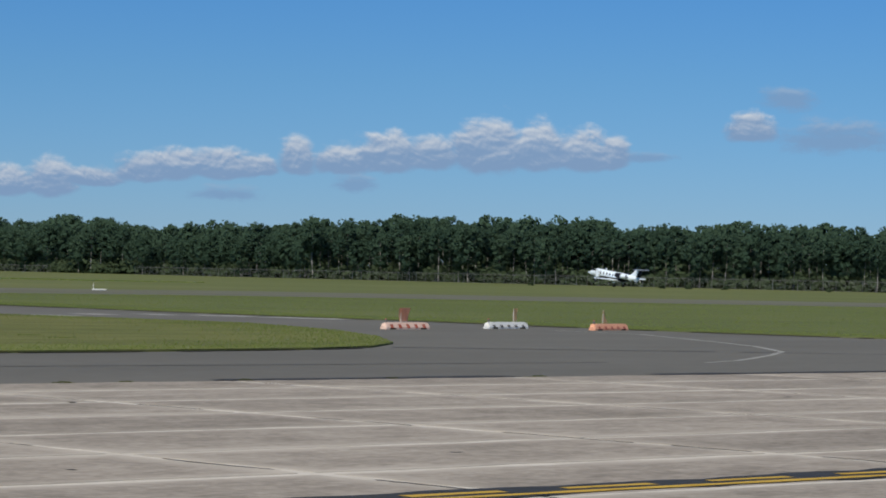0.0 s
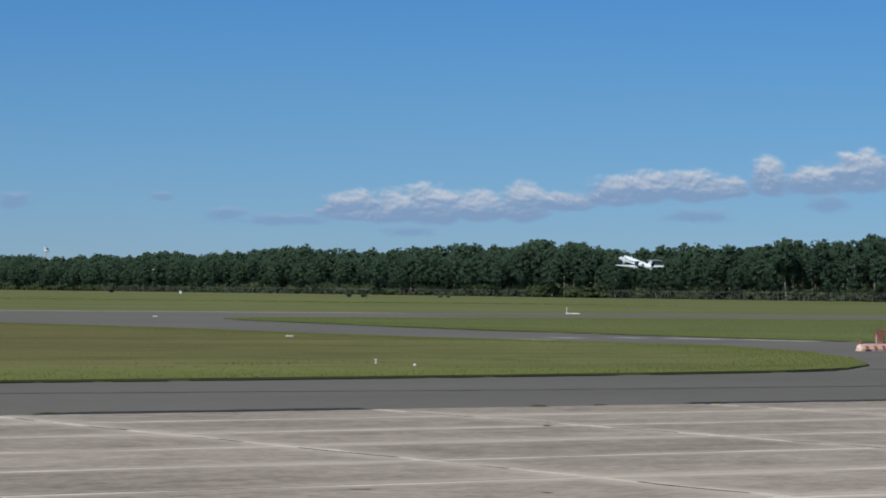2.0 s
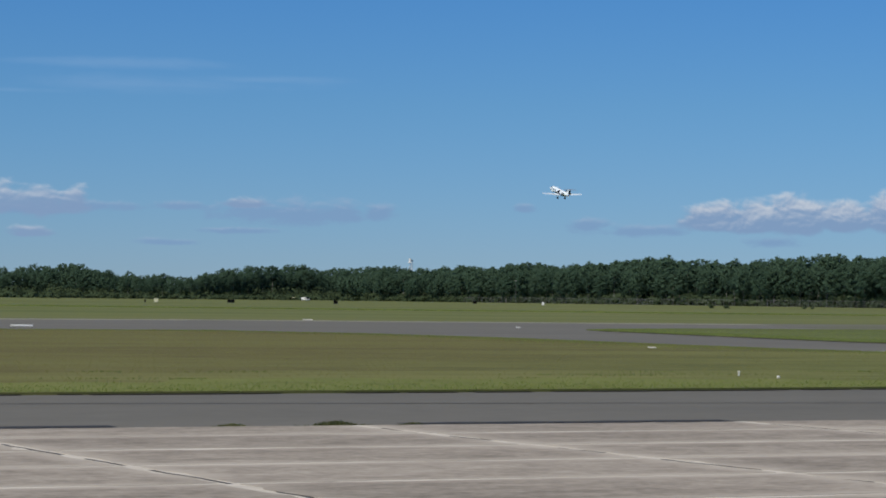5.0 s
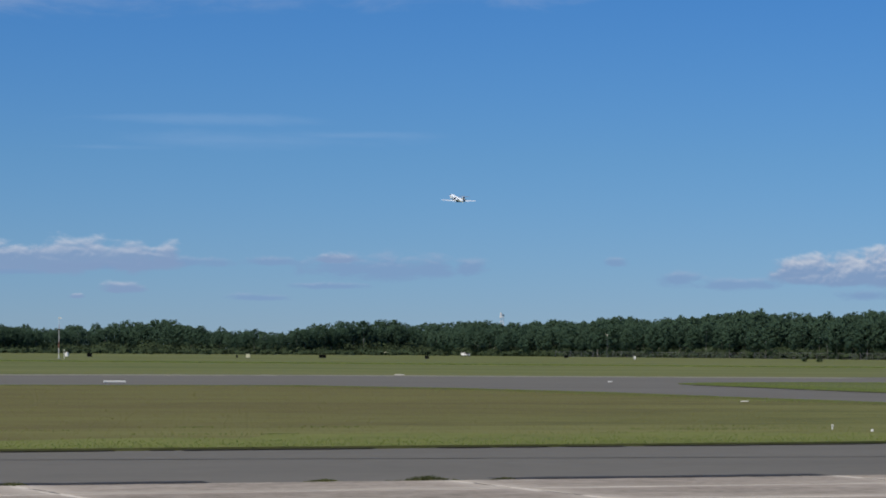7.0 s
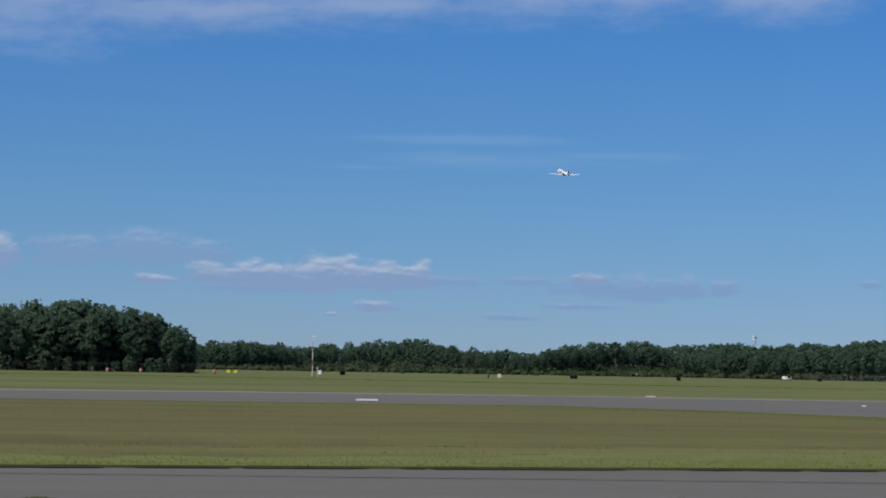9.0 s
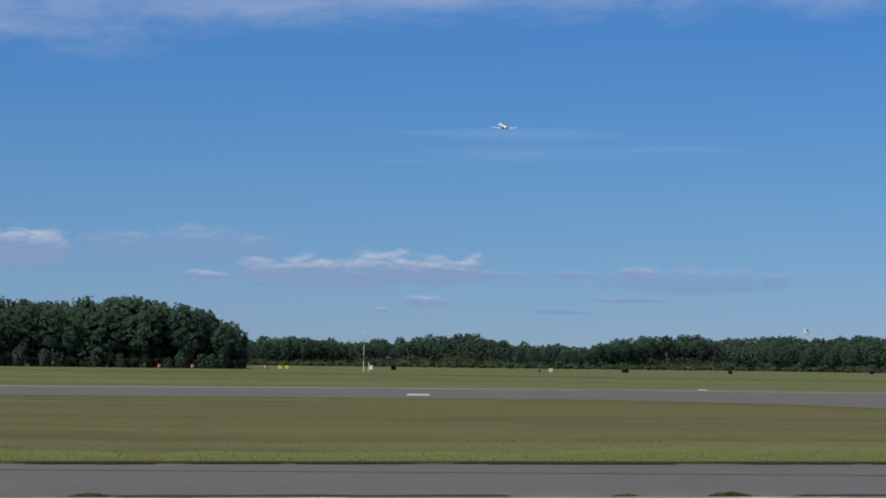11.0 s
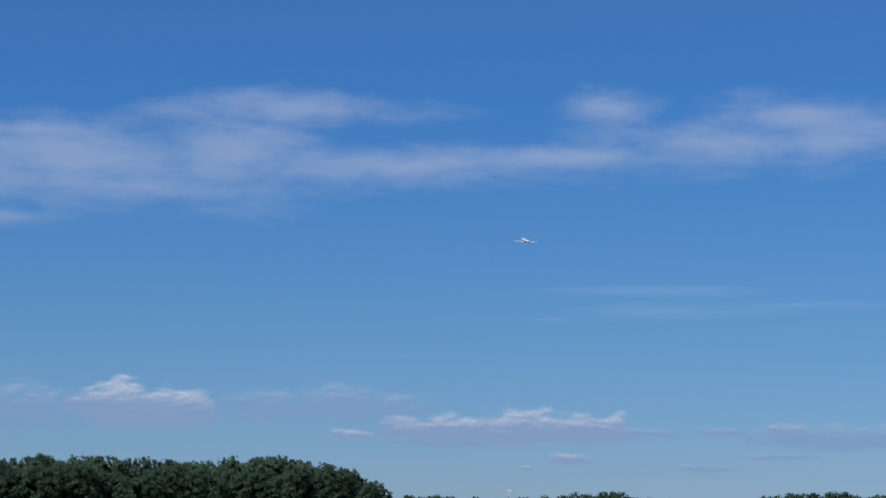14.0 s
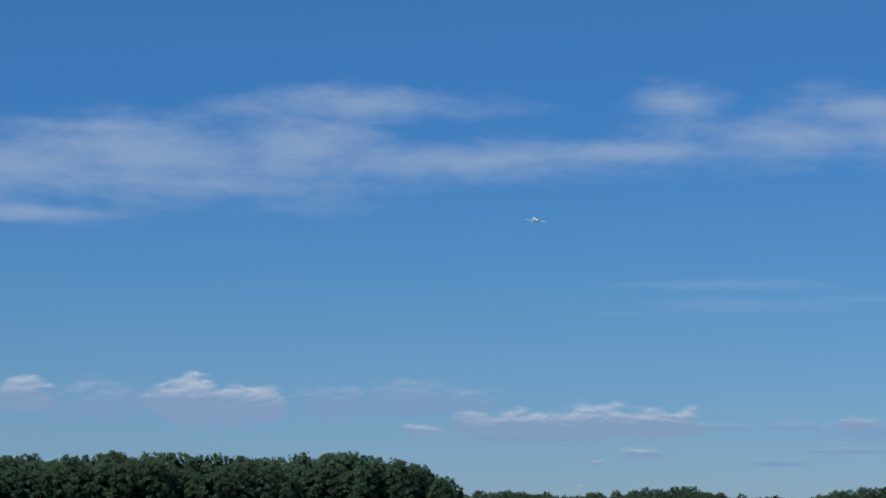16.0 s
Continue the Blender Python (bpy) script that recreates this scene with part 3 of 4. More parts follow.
def trunk_mesh(tall, rng, pts, top):
    """A tapered, slightly crooked stem that ends inside the crown, with a few limbs."""
    b = bmesh.new()
    x = y = 0.0
    last = Vector((0, 0, -.4))
    r = .07 + .005 * tall
    n = 5
    for i in range(1, n + 1):
        x, y = x + rng.normal(0, .12), y + rng.normal(0, .12)
        p = Vector((x, y, tall * top * i / n))
        rod(last, p, r * (1 - .16 * (i - 1)), r * (1 - .16 * i), 6, b)
        last = p
    for px, py, pz, pr in pts[:6]:
        rod((x * pz / tall, y * pz / tall, max(1.0, pz - 1.6)), (px * .8, py * .8, pz), .06, .03, 4, b)
    return b


def make_tree(kind, tall, seed, per=64, size=.58):
    rng = np.random.default_rng(seed)
    pts = crown_points(kind, rng, tall)
    name, label = {"pine": ("pine_tree", "tall dark green pine with a bare grey trunk"), "oak": ("broadleaf_tree", "leafy green broadleaf tree at the wood's edge"), "scrub": ("bush", "low olive green scrub bush")}[kind]
    root = thing(name, (0, 0, -400), label, "bush" if kind == "scrub" else "tree", group="trees of the wood" if kind != "scrub" else "bushes by the wood")
    v, f, nrm = leaves(pts, per, size, rng)
    soften(part("crown", (v.tolist(), [], f.tolist()), {"pine": LEAF_PINE, "oak": LEAF_OAK, "scrub": LEAF_SCRUB}[kind], root), nrm.tolist())
    if kind != "scrub":
        part("trunk", trunk_mesh(tall, rng, pts, .8 if kind == "pine" else .5), BARK, root, smooth=True)
    return root


def line_of(p, az):
    """Distance at a bearing of the line that runs along the runway, p metres off."""
    return p / math.cos(radians(az + 48))


# how high the woods stand against the sky: bearing and height angle, in degrees
WOODS_EAST = [(-12, 1.2), (-9.4, 1.2), (-8.4, 1.24), (-7.5, 1.19), (-6.6, 1.27), (-5, 1.2), (-3.7, 1.16), (-2.9, 1.32), (-2, 1.25), (-.55, 1.265), (.2, 1.19), (.73, 1.31), (1.5, 1.09), (2.9, 1.2), (3.95, 1.0),
              (5, 1.055), (6.2, .89), (7.2, 1.05), (8.2, 1.155), (8.8, 1.03), (10.1, .985), (11.2, .9), (12.3, .87), (13.3, .955), (14.4, .8), (15.5, .72)]
WOODS_WEST = [(16.2, .8), (16.8, .665), (17.5, .725), (18.2, .63), (19.1, .69), (20, .6), (21.3, .68), (22.4, .62), (23.5, .48), (24.9, .51), (25.6, .655), (26.8, .62), (27.6, .53), (28.4, .514), (29.1, .587),
              (30.6, .55), (30.8, .867), (31.2, .93), (31.6, 1.12), (32.3, 1.22), (33, 1.34), (34.8, 1.27), (36.4, 1.27), (37.8, 1.4), (38.5, 1.26), (39.8, 1.25), (40.5, 1.39), (43, 1.3)]


def height_at(az, dist):
    el = np.interp(az, *zip(*(WOODS_EAST + WOODS_WEST)))
    return EYE + dist * math.tan(radians(el)) - rise(dist)


def build_woods():
    rng = np.random.default_rng(11)
    pines = [make_tree("pine", t, 20 + i) for i, t in enumerate((17.0, 18.0, 16.5, 18.5, 16.0))]
    oaks = [make_tree("oak", t, 40 + i) for i, t in enumerate((16.5, 17.0, 16.0, 17.5, 15.5))]
    used = set()

    def put(src, az, dist, grow):
        m = pose(*at_bearing(az, dist, -.2), 0, 0, rng.uniform(0, 360)) @ Matrix.Diagonal((grow * rng.uniform(.95, 1.15), grow * rng.uniform(.95, 1.15), grow, 1))
        if src.name in used:
            ob = copy_thing(src, Matrix())
        else:
            ob = src
            used.add(src.name)
        ob.matrix_basis = m

    crowns = {"pine": [leaves(crown_points("pine", np.random.default_rng(90 + i), 17), 22, .95, np.random.default_rng(i)) for i in range(4)],
              "oak": [leaves(crown_points("oak", np.random.default_rng(70 + i), 17), 20, 1.0, np.random.default_rng(i)) for i in range(4)]}
    heap = {"v": [], "f": [], "n": [], "count": 0}

    def mass(az, dist, grow, kind, drop=.2):
        v, f, nrm = crowns[kind][rng.integers(4)]
        a = rng.uniform(0, 6.28)
        c, s = math.cos(a), math.sin(a)
        turn = lambda q: np.stack([q[:, 0] * c - q[:, 1] * s, q[:, 0] * s + q[:, 1] * c, q[:, 2]], 1)
        heap["v"].append(turn(v * grow) + np.array(at_bearing(az, dist, -drop)))
        heap["f"].append(f + heap["count"]), heap["n"].append(turn(nrm))
        heap["count"] += len(v)

    # the long wood behind the runway, seen ever more from its end
    s = 340.0
    while s < 1240:
        az = math.degrees(math.atan(s / 510)) - 48
        pine = rng.random() < (.72 if az < 3.2 else .2)
        d = line_of(510, az) + rng.uniform(-7, 12)
        put((pines if pine else oaks)[rng.integers(5)], az, d, height_at(az, d) * rng.uniform(.70, .95) / 17)
        s += rng.uniform(3.4, 5.6) * (1 if az < 5 else 1.35)
    for row in range(1, 6):
        s = 330.0
        while s < 1300:
            p = 512 + (9 * row if row < 4 else 14 * row)
            az = math.degrees(math.atan(s / p)) - 48
            d = line_of(p, az) + rng.uniform(-4, 4)
            low = .80 + .03 * row
            if row == 1 and az < 4:
                put(pines[rng.integers(5)], az, d, height_at(az, d) * rng.uniform(.82, 1.0) / 17)
                s += rng.uniform(3.5, 6.0)
                continue
            mass(az, d, height_at(az, d) * (rng.uniform(low - .06, low + .10) if rng.random() < .8 else rng.uniform(1.02, 1.10)) / 17, "oak" if rng.random() < .7 else "pine")
            s += rng.uniform(4.0, 6.4)
    # the distant wood beyond the runway's end
    for row in range(5):
        az = 14.0
        while az < 32.5:
            d = 1440 + 20 * row + 30 * math.sin(az)
            g = height_at(min(az, 30.6), d) * (rng.uniform(.80, 1.0) if rng.random() < .8 else rng.uniform(1.02, 1.14)) / 17
            if row == 0:
                put((oaks if rng.random() < .9 else pines)[rng.integers(5)], az, d, g * .95)
            else:
                mass(az, d, g, "oak" if rng.random() < .8 else "pine")
            az += rng.uniform(.13, .23)
    # the near wood to the west
    for row in range(6):
        az = 30.85 + row * .1
        while az < 43:
            d = 775 + 10 * row + rng.uniform(-4, 4)
            g = height_at(az, d) * (rng.uniform(.84, 1.0) if rng.random() < .8 else rng.uniform(1.02, 1.1)) / 17
            if row == 0:
                put(oaks[rng.integers(5)], az, d, g * .97)
            else:
                mass(az, d, g, "oak" if rng.random() < .85 else "pine")
            az += rng.uniform(.22, .34)
    for _ in range(330):
        mass(rng.uniform(30.75, 43), rng.uniform(770, 795), rng.uniform(.3, .6), "oak", 2.4)
    woods = part("woods", (np.concatenate(heap["v"]).tolist(), [], np.concatenate(heap["f"]).tolist()), LEAF_OAK)
    tagged(soften(woods, np.concatenate(heap["n"]).tolist()), "dense dark green woods behind the first trees", "woods", kind="stuff")
    # undergrowth
    uv, uf, un, n = [], [], [], 0
    for n_th in range(4600):
        pick = rng.random()
        if n_th >= 3400:
            p = rng.uniform(510, 522)
            az = math.degrees(math.atan(rng.uniform(330, 1240) / p)) - 48
            d = line_of(p, az)
            h = rng.uniform(2.0, 5.5)
        elif pick < .6:
            s = rng.uniform(330, 1240)
            p = 507 + rng.uniform(0, 42)
            az = math.degrees(math.atan(s / p)) - 48
            d = line_of(p, az)
            h = rng.uniform(3.5, 8.5) if p > 519 else rng.uniform(.8, 3.2)
        elif pick < .88:
            az = rng.uniform(14, 32)
            d = rng.uniform(1370, 1500)
            h = rng.uniform(1.2, 4.0) if d < 1425 else rng.uniform(4, 8)
        else:
            az, h = rng.uniform(14, 31), rng.uniform(.8, 2.4)
            d = rng.uniform(1280, 1400)
        v, f, nrm = leaves(crown_points("scrub", rng, h), 14, .85, rng)
        uv.append(v * np.array([1.6, 1.6, 1]) + np.array(at_bearing(az, d, -.1))), uf.append(f + n), un.append(nrm)
        n += len(v)
    low = part("undergrowth", (np.concatenate(uv).tolist(), [], np.concatenate(uf).tolist()), LEAF_SCRUB)
    tagged(soften(low, np.concatenate(un).tolist()), "shrubby undergrowth along the foot of the woods", "undergrowth", kind="stuff")


build_woods()


def build_bushes():
    src = make_tree("scrub", 1.0, 77, 16, .34)
    spots = [(12.2, 770, 1.1), (11.85, 765, 1.0), (10.2, 780, .8), (10.05, 780, .7), (-4.7, 612, 1.0), (-5.3, 608, 1.2), (-6.1, 604, .9), (-8.3, 600, .9), (-1.9, 640, .8), (25.0, 1180, 1.6), (26.2, 1150, 1.3), (23.3, 1200, 1.5)]
    for k, (az, d, g) in enumerate(spots):
        ob = src if k == 0 else copy_thing(src, Matrix())
        ob.matrix_basis = pose(*at_bearing(az, d, -.05), 0, 0, 77 * k) @ Matrix.Diagonal((g * 1.5, g * 1.5, g, 1))


build_bushes()


# ---- the jet ----
def ring(x, ry, rz, zc, n=20, flat=1.0):
    return [(x, ry * math.cos(2 * math.pi * i / n), zc + rz * math.sin(2 * math.pi * i / n) * (flat if math.sin(2 * math.pi * i / n) < 0 else 1)) for i in range(n)]


def aerofoil(chord, thick, n=7):
    top = [(chord * (.5 - t), thick * 2.6 * math.sqrt(t) * (1 - t) ** .9) for t in [i / n for i in range(n + 1)]]
    low = [(x, -.55 * z) for x, z in top[-2:0:-1]]
    return top + low


def wing(root, tip, rc, tc, rt, tt, upright=False):
    def section(p, chord, thick):
        return [(p[0] + x, p[1] + (z if upright else 0), p[2] + (0 if upright else z)) for x, z in aerofoil(chord, thick)]
    return loft([section(root, rc, rt), section(tip, tc, tt)])


def build_jet(gear):
    jet = thing("business_jet", (0, 0, -300), "small white twin-engined jet with dark blue trim and T-tail, taking off", "airplane")
    # nose at +7.0, tail cone at -6.6; the cabin's centre line lies at z 0
    hull = [(7.05, .05, .05, -.22), (6.8, .22, .2, -.2), (6.3, .42, .40, -.15), (5.7, .58, .56, -.08), (5.1, .70, .70, 0), (4.6, .76, .84, .06), (4.0, .80, .88, .06), (2.6, .80, .86, .04), (0, .80, .86, .02),
            (-2, .80, .86, .02), (-3.4, .70, .74, .08), (-4.8, .48, .52, .18), (-6.0, .24, .28, .30), (-6.7, .08, .1, .38)]
    body = part("fuselage", loft([ring(x, ry, rz, zc) for x, ry, rz, zc in hull]), JET_WHITE, jet, "white fuselage", smooth=True)
    # dark belly and cheat line
    low = [(5.9, .55, .53, -.1), (4.6, .775, .855, .05), (2.6, .815, .875, .04), (-2, .815, .875, .02), (-3.4, .715, .755, .08), (-5.2, .42, .45, .22)]
    n = 20
    b = bmesh.new()
    rows = []
    for (x, ry, rz, zc), k in zip(low, (20, 42, 64, 80, 70, 44)):
        rows.append([b.verts.new((x, ry * math.cos(a), zc + rz * math.sin(a))) for a in [math.radians(-90 + k * (-1 + 2 * i / n)) for i in range(n + 1)]])
    for r, s in zip(rows, rows[1:]):
        for i in range(n):
            b.faces.new((r[i], r[i + 1], s[i + 1], s[i]))
    part("belly_stripe", b, NAVY, body, "dark blue lower stripe", smooth=True)
    # windscreen, cabin windows, door
    for side in (1, -1):
        for k in range(2):
            x0 = 5.05 - .52 * k
            b = bmesh.new()
            pts = [(x0 + .26, .56 + .1 * k, .42 + .08 * k), (x0 - .2, .66 + .08 * k, .36 + .08 * k), (x0 - .24, .46 + .1 * k, .70 + .06 * k), (x0 + .02, .38 + .1 * k, .66 + .08 * k)]
            pts = [(x, y * side * 1.03, z + .02) for x, y, z in pts]
            top = [b.verts.new(p) for p in pts]
            back = [b.verts.new((x, y * .86, z - .06)) for x, y, z in pts]
            b.faces.new(top)
            for i in range(4):
                b.faces.new((top[i], top[(i + 1) % 4], back[(i + 1) % 4], back[i]))
            part("windscreen_pane", b, WINDOW_DARK, jet)
        for k in range(5):
            x = 2.9 - .82 * k
            m = Matrix.Translation((x, side * .762, .30)) @ pose(0, 0, 0, 90 + side * 18)
            b = bmesh.new()
            bmesh.ops.create_cone(b, cap_ends=True, segments=12, radius1=.2, radius2=.2, depth=.04, matrix=m @ Matrix.Diagonal((.85, 1.15, 1, 1)))
            part("cabin_window", b, WINDOW_DARK, jet)
    part("cabin_door", box(.86, .03, 1.25, (3.75, .80, .0), .01), JET_WHITE, jet)
    part("door_frame", box(.92, .02, 1.31, (3.75, .797, .0)), NAVY, jet)
    # wings
    for side in (1, -1):
        w = part("wing", wing((-.9, side * .5, -.62), (-1.65, side * 6.6, -.24), 2.75, 1.15, .17, .08), JET_WHITE, jet, smooth=False)
        part("leading_edge", rod((.44, side * .75, -.6), (-1.08, side * 6.58, -.23), .05, .03, 8), CHROME, w, "bare metal leading edge")
        part("flap", box(.5, 2.2, .04, (-2.28, side * 2.1, -.66), .01, m=pose(0, 0, 0, side * 3, 14, side * -5)), JET_WHITE, w)
        # engines on the rear flanks
        e = part("engine", loft([ring(x - 3.1, r, r, .42, 16) for x, r in ((1.35, .40), (1.25, .47), (.6, .52), (-.2, .51))], close=False), NAVY, jet, "dark blue engine nacelle", smooth=True)
        cowl = part("rear_cowl", loft([ring(x - 3.1, r, r, .42, 16) for x, r in ((-.2, .512), (-.7, .47), (-1.2, .38), (-1.3, .36))], close=False), JET_WHITE, e, "white rear cowl", smooth=True)
        fan = part("engine_intake", loft([ring(x - 3.1, r, r, .42, 16) for x, r in ((1.33, .38), (.9, .36), (.88, .05))]), BLACK, e)
        pipe = part("exhaust", loft([ring(x - 3.1, r, r, .42, 16) for x, r in ((-1.0, .34), (-1.5, .28), (-1.45, .2))]), CHROME, e)
        lip = part("intake_lip", loft([ring(x - 3.1, r, r, .42, 16) for x, r in ((1.30, .47), (1.40, .42), (1.34, .385))], close=False), CHROME, e, "bright intake lip", smooth=True)
        for o in (e, cowl, fan, pipe, lip):
            for v in o.data.vertices:
                v.co.y += side * 1.32
        part("pylon", box(1.5, .55, .14, (-3.2, side * .82, .40), .03), JET_WHITE, jet)
        part("tailplane", wing((-6.35, side * .05, 2.02), (-6.8, side * 2.1, 2.05), 1.25, .75, .06, .04), TAIL_GREY, jet, "pale grey tailplane")
    # fin: white with a dark blue rear
    part("fin", wing((-5.2, 0, .35), (-6.25, 0, 2.0), 2.7, 1.5, .1, .07, True), JET_WHITE, jet)
    part("rudder", wing((-6.25, 0, .6), (-6.8, 0, 1.96), 1.15, .8, .125, .11, True), NAVY, jet, "dark blue rudder")
    part("ventral_fin", wing((-5.6, 0, -.3), (-6.1, 0, .2), 1.2, 1.0, .05, .06, True), JET_WHITE, jet)
    # undercarriage: each leg turns about its top
    for x, y, r in ((4.9, 0, .22), (-1.35, 1.25, .29), (-1.35, -1.25, .29)):
        leg = part("landing_gear_leg", rod((0, 0, 0), (-.08, 0, -1.05), .06, .05), CHROME, jet)
        leg.location = (x, y, -.5)
        for k in ((0,) if y == 0 else (-.14, .14)):
            part("wheel", rod((-.08, k - .08, -1.1), (-.08, k + .08, -1.1), r, sides=16), RUBBER, leg)
        part("gear_door", box(.6, .03, .4, (0, math.copysign(.1, y), -.4), .01), JET_WHITE, leg)
        gear.append((leg, x, y))
    part("anti_collision_light", rod((.4, 0, .86), (.4, 0, 1.02), .07, .03), RED_TAPE, jet)
    part("aerial", box(.3, .03, .35, (2.2, 0, 1.05), .01), JET_WHITE, jet)
    return jet


gear = []
jet = build_jet(gear)


# ---- barricades, signs, posts, fences ----
def build_barricade(at, turn, shell, tape, flag, flag_at, flag_kind):
    colour = "white" if shell is WHITE else "orange" if shell is ORANGE else "red and peach striped"
    root = thing("barricade", (*at, .03), f"low {colour} plastic airfield barricade with a faded flag", "barricade", "barricades on the taxiway", turn=turn)
    prof = [(-.16, 0), (-.16, .08), (-.10, .26), (.10, .26), (.16, .08), (.16, 0)]
    secs = []
    for x, k, top in ((-1.18, .8, .5), (-1.12, 1, .8), (-.95, 1, 1), (.95, 1, 1), (1.12, 1, .8), (1.18, .8, .5)):
        secs.append([(x, y * k, z * top) for y, z in prof])
    part("body", loft(secs), shell, root)
    tape_top = .19 if shell is PEACH else .15
    for k in range(5):
        x = -.86 + .42 * k
        for s in (-1, 1):
            b = bmesh.new()
            ys = lambda z: s * (.162 - .06 * max(0, z - .08) / .18)
            q = [(x - .03, .05), (x + .13, .05), (x + .07, tape_top), (x - .09, tape_top)]
            b.faces.new([b.verts.new((px, ys(pz) * 1.03 + s * .004, pz)) for px, pz in q])
            part("stripe", b, tape, root)
    for x in (-.8, .8):
        part("foot", box(.3, .36, .05, (x, 0, .025), .01), RUBBER, root)
    lamp = part("warning_lamp", rod((-1.02, 0, .26), (-1.02, 0, .36), .05, .04, 10), DARK_TAPE, root)
    part("lens", rod((-1.02, 0, .35), (-1.02, 0, .40), .035, .02, 8), RED_TAPE, lamp)
    part("flag_pole", rod((flag_at, 0, .2), (flag_at, 0, .78), .014), PALE_PLASTIC, root)
    b = bmesh.new()
    rows = []
    for i in range(7):
        z = .30 + .5 * i / 6
        if flag_kind == "wide":
            w0, w1 = -.06 - .05 * i / 6, .38 + .1 * i / 6
        elif flag_kind == "narrow":
            w0, w1 = -.02, .22
        else:
            w0, w1 = -.02, .02 + .33 * (1 - i / 6)
        rows.append([b.verts.new((flag_at + w0 + (w1 - w0) * j / 5, .03 * math.sin(j * 1.3 + i * .7), z)) for j in range(6)])
    for r, q in zip(rows, rows[1:]):
        for j in range(5):
            b.faces.new((r[j], r[j + 1], q[j + 1], q[j]))
    bmesh.ops.solidify(b, geom=b.faces[:], thickness=.012)
    part("flag", b, flag, root)
    return root


build_barricade((-1.35, 99.6), 45, PEACH, RED_TAPE, FLAG_ORANGE, -.25, "wide")
build_barricade((2.55, 104.7), 46, WHITE, DARK_TAPE, FLAG_TAN, .42, "narrow")
build_barricade((6.65, 105.5), 51, ORANGE, RED_TAPE, FLAG_TAN, -.42, "point")


def on_runway_line(p, az):
    d = p / math.cos(radians(az + 48))
    return Vector((-math.sin(radians(az)) * d, math.cos(radians(az)) * d, 0))


def build_fence(a, z, tall, label, metal=None):
    root = thing("fence", (0, 0, 0), label, "fence")
    n = int((z - a).length / 4.0)
    spots = []
    for i in range(n + 1):
        q = a.lerp(z, i / n)
        q.z = rise(math.hypot(q.x, q.y))
        spots.append(q)
    post = rod((0, 0, -.2), (0, 0, tall), .06, .05, 6)
    rod((0, 0, tall), (.12, -.25, tall + .35), .04, .03, 5, post)
    first = part("post", post, metal or GALV, root)
    for k, q in enumerate(spots):
        o = first if k == 0 else new("post", first.data)
        o.parent = root
        o.location = q
    b = bmesh.new()
    for q, r in zip(spots, spots[1:]):
        for z, w in ((tall, .035), (.1, .02), (tall + .18, .012), (tall + .32, .012)):
            rod(q + Vector((0, 0, z)), r + Vector((0, 0, z)), w, sides=4, bm=b)
        m = 8
        for k in range(m + 1):
            for d in (-1, 1):
                x0 = k / m
                x1 = x0 + d * .35
                if not 0 <= x1 <= 1:
                    continue
                rod(q.lerp(r, x0) + Vector((0, 0, .1)), q.lerp(r, x1) + Vector((0, 0, tall)), .007, sides=3, bm=b)
    part("chain_link", b, metal or GALV, root, "grey chain-link mesh with barbed wire")


build_fence(on_runway_line(500, -12.5), on_runway_line(500, 6.6), 2.4, "long grey chain-link perimeter fence before the wood")
build_fence(on_runway_line(506, 8.4), on_runway_line(506, 17.5), 2.2, "distant chain-link fence before the wood")

build_fence(Vector(at_bearing(30.6, 762)), Vector(at_bearing(43, 762)), 2.3, "dark chain-link fence along the foot of the near wood", BLACK_PAINT)


def build_panel(name, az, dist, w, h, mat, label, category, legs=2, thick=.25, group=""):
    root = thing(name, at_bearing(az, dist), label, category, group, turn=az)
    part("panel", box(w, thick, h, (0, 0, .35 + h / 2), .04), mat, root)
    part("frame", box(w + .1, thick * .6, .06, (0, 0, .35)), GALV, root)
    for k in range(legs):
        x = (k - (legs - 1) / 2) * w * .6
        part("leg", rod((x, 0, -.1), (x, 0, .38), .05), GALV, root)
    return root


for az, dist, w, h in ((22.52, 750, 2.0, .8), (20.27, 740, 1.15, .85), (17.27, 880, 1.3, .85)):
    build_panel("airfield_sign", az, dist, w, h, BLACK, "black airfield guidance sign seen from behind, in the grass", "airfield sign", group="black signs in the grass")
build_panel("airfield_sign", 24.12, 720, 1.1, 1.0, SIGN_CREAM, "cream airfield guidance sign in the grass", "airfield sign")
build_panel("airfield_sign", 24.36, 722, .4, .7, BLACK, "small dark airfield sign in the grass", "airfield sign", 1)
for az in (29.95, 29.80):
    build_panel("airfield_sign", az, 730, .95, .85, SIGN_YELLOW, "bright yellow airfield guidance sign in the grass", "airfield sign", group="yellow signs in the grass")
build_panel("airfield_sign", 15.8, 790, .7, .9, WHITE, "small white airfield sign in the far grass", "airfield sign", 1)
build_panel("airfield_sign", 27.5, 740, 1.4, 1.0, BLACK, "black airfield sign beside the weather mast", "airfield sign")


def build_marker_barrel(az, dist, mat, top):
    root = thing("marker_barrel", at_bearing(az, dist), "faded red and white marker barrel on the grass", "marker", "marker barrels by the wood")
    part("drum", loft([ring_z(r, z) for r, z in ((.42, 0), (.45, .05), (.45, .5), (.43, .55), (.43, .95), (.40, 1.0))]), mat, root, smooth=True)
    part("collar", loft([ring_z(r, z) for r, z in ((.46, .62), (.47, .66), (.47, .82), (.46, .86))]), ORANGE, root)
    part("cap", loft([ring_z(r, z) for r, z in ((.40, 1.0), (.38, top), (.2, top + .06))]), mat, root)


def ring_z(r, z, n=12):
    return [(r * math.cos(2 * math.pi * i / n), r * math.sin(2 * math.pi * i / n), z) for i in range(n)]


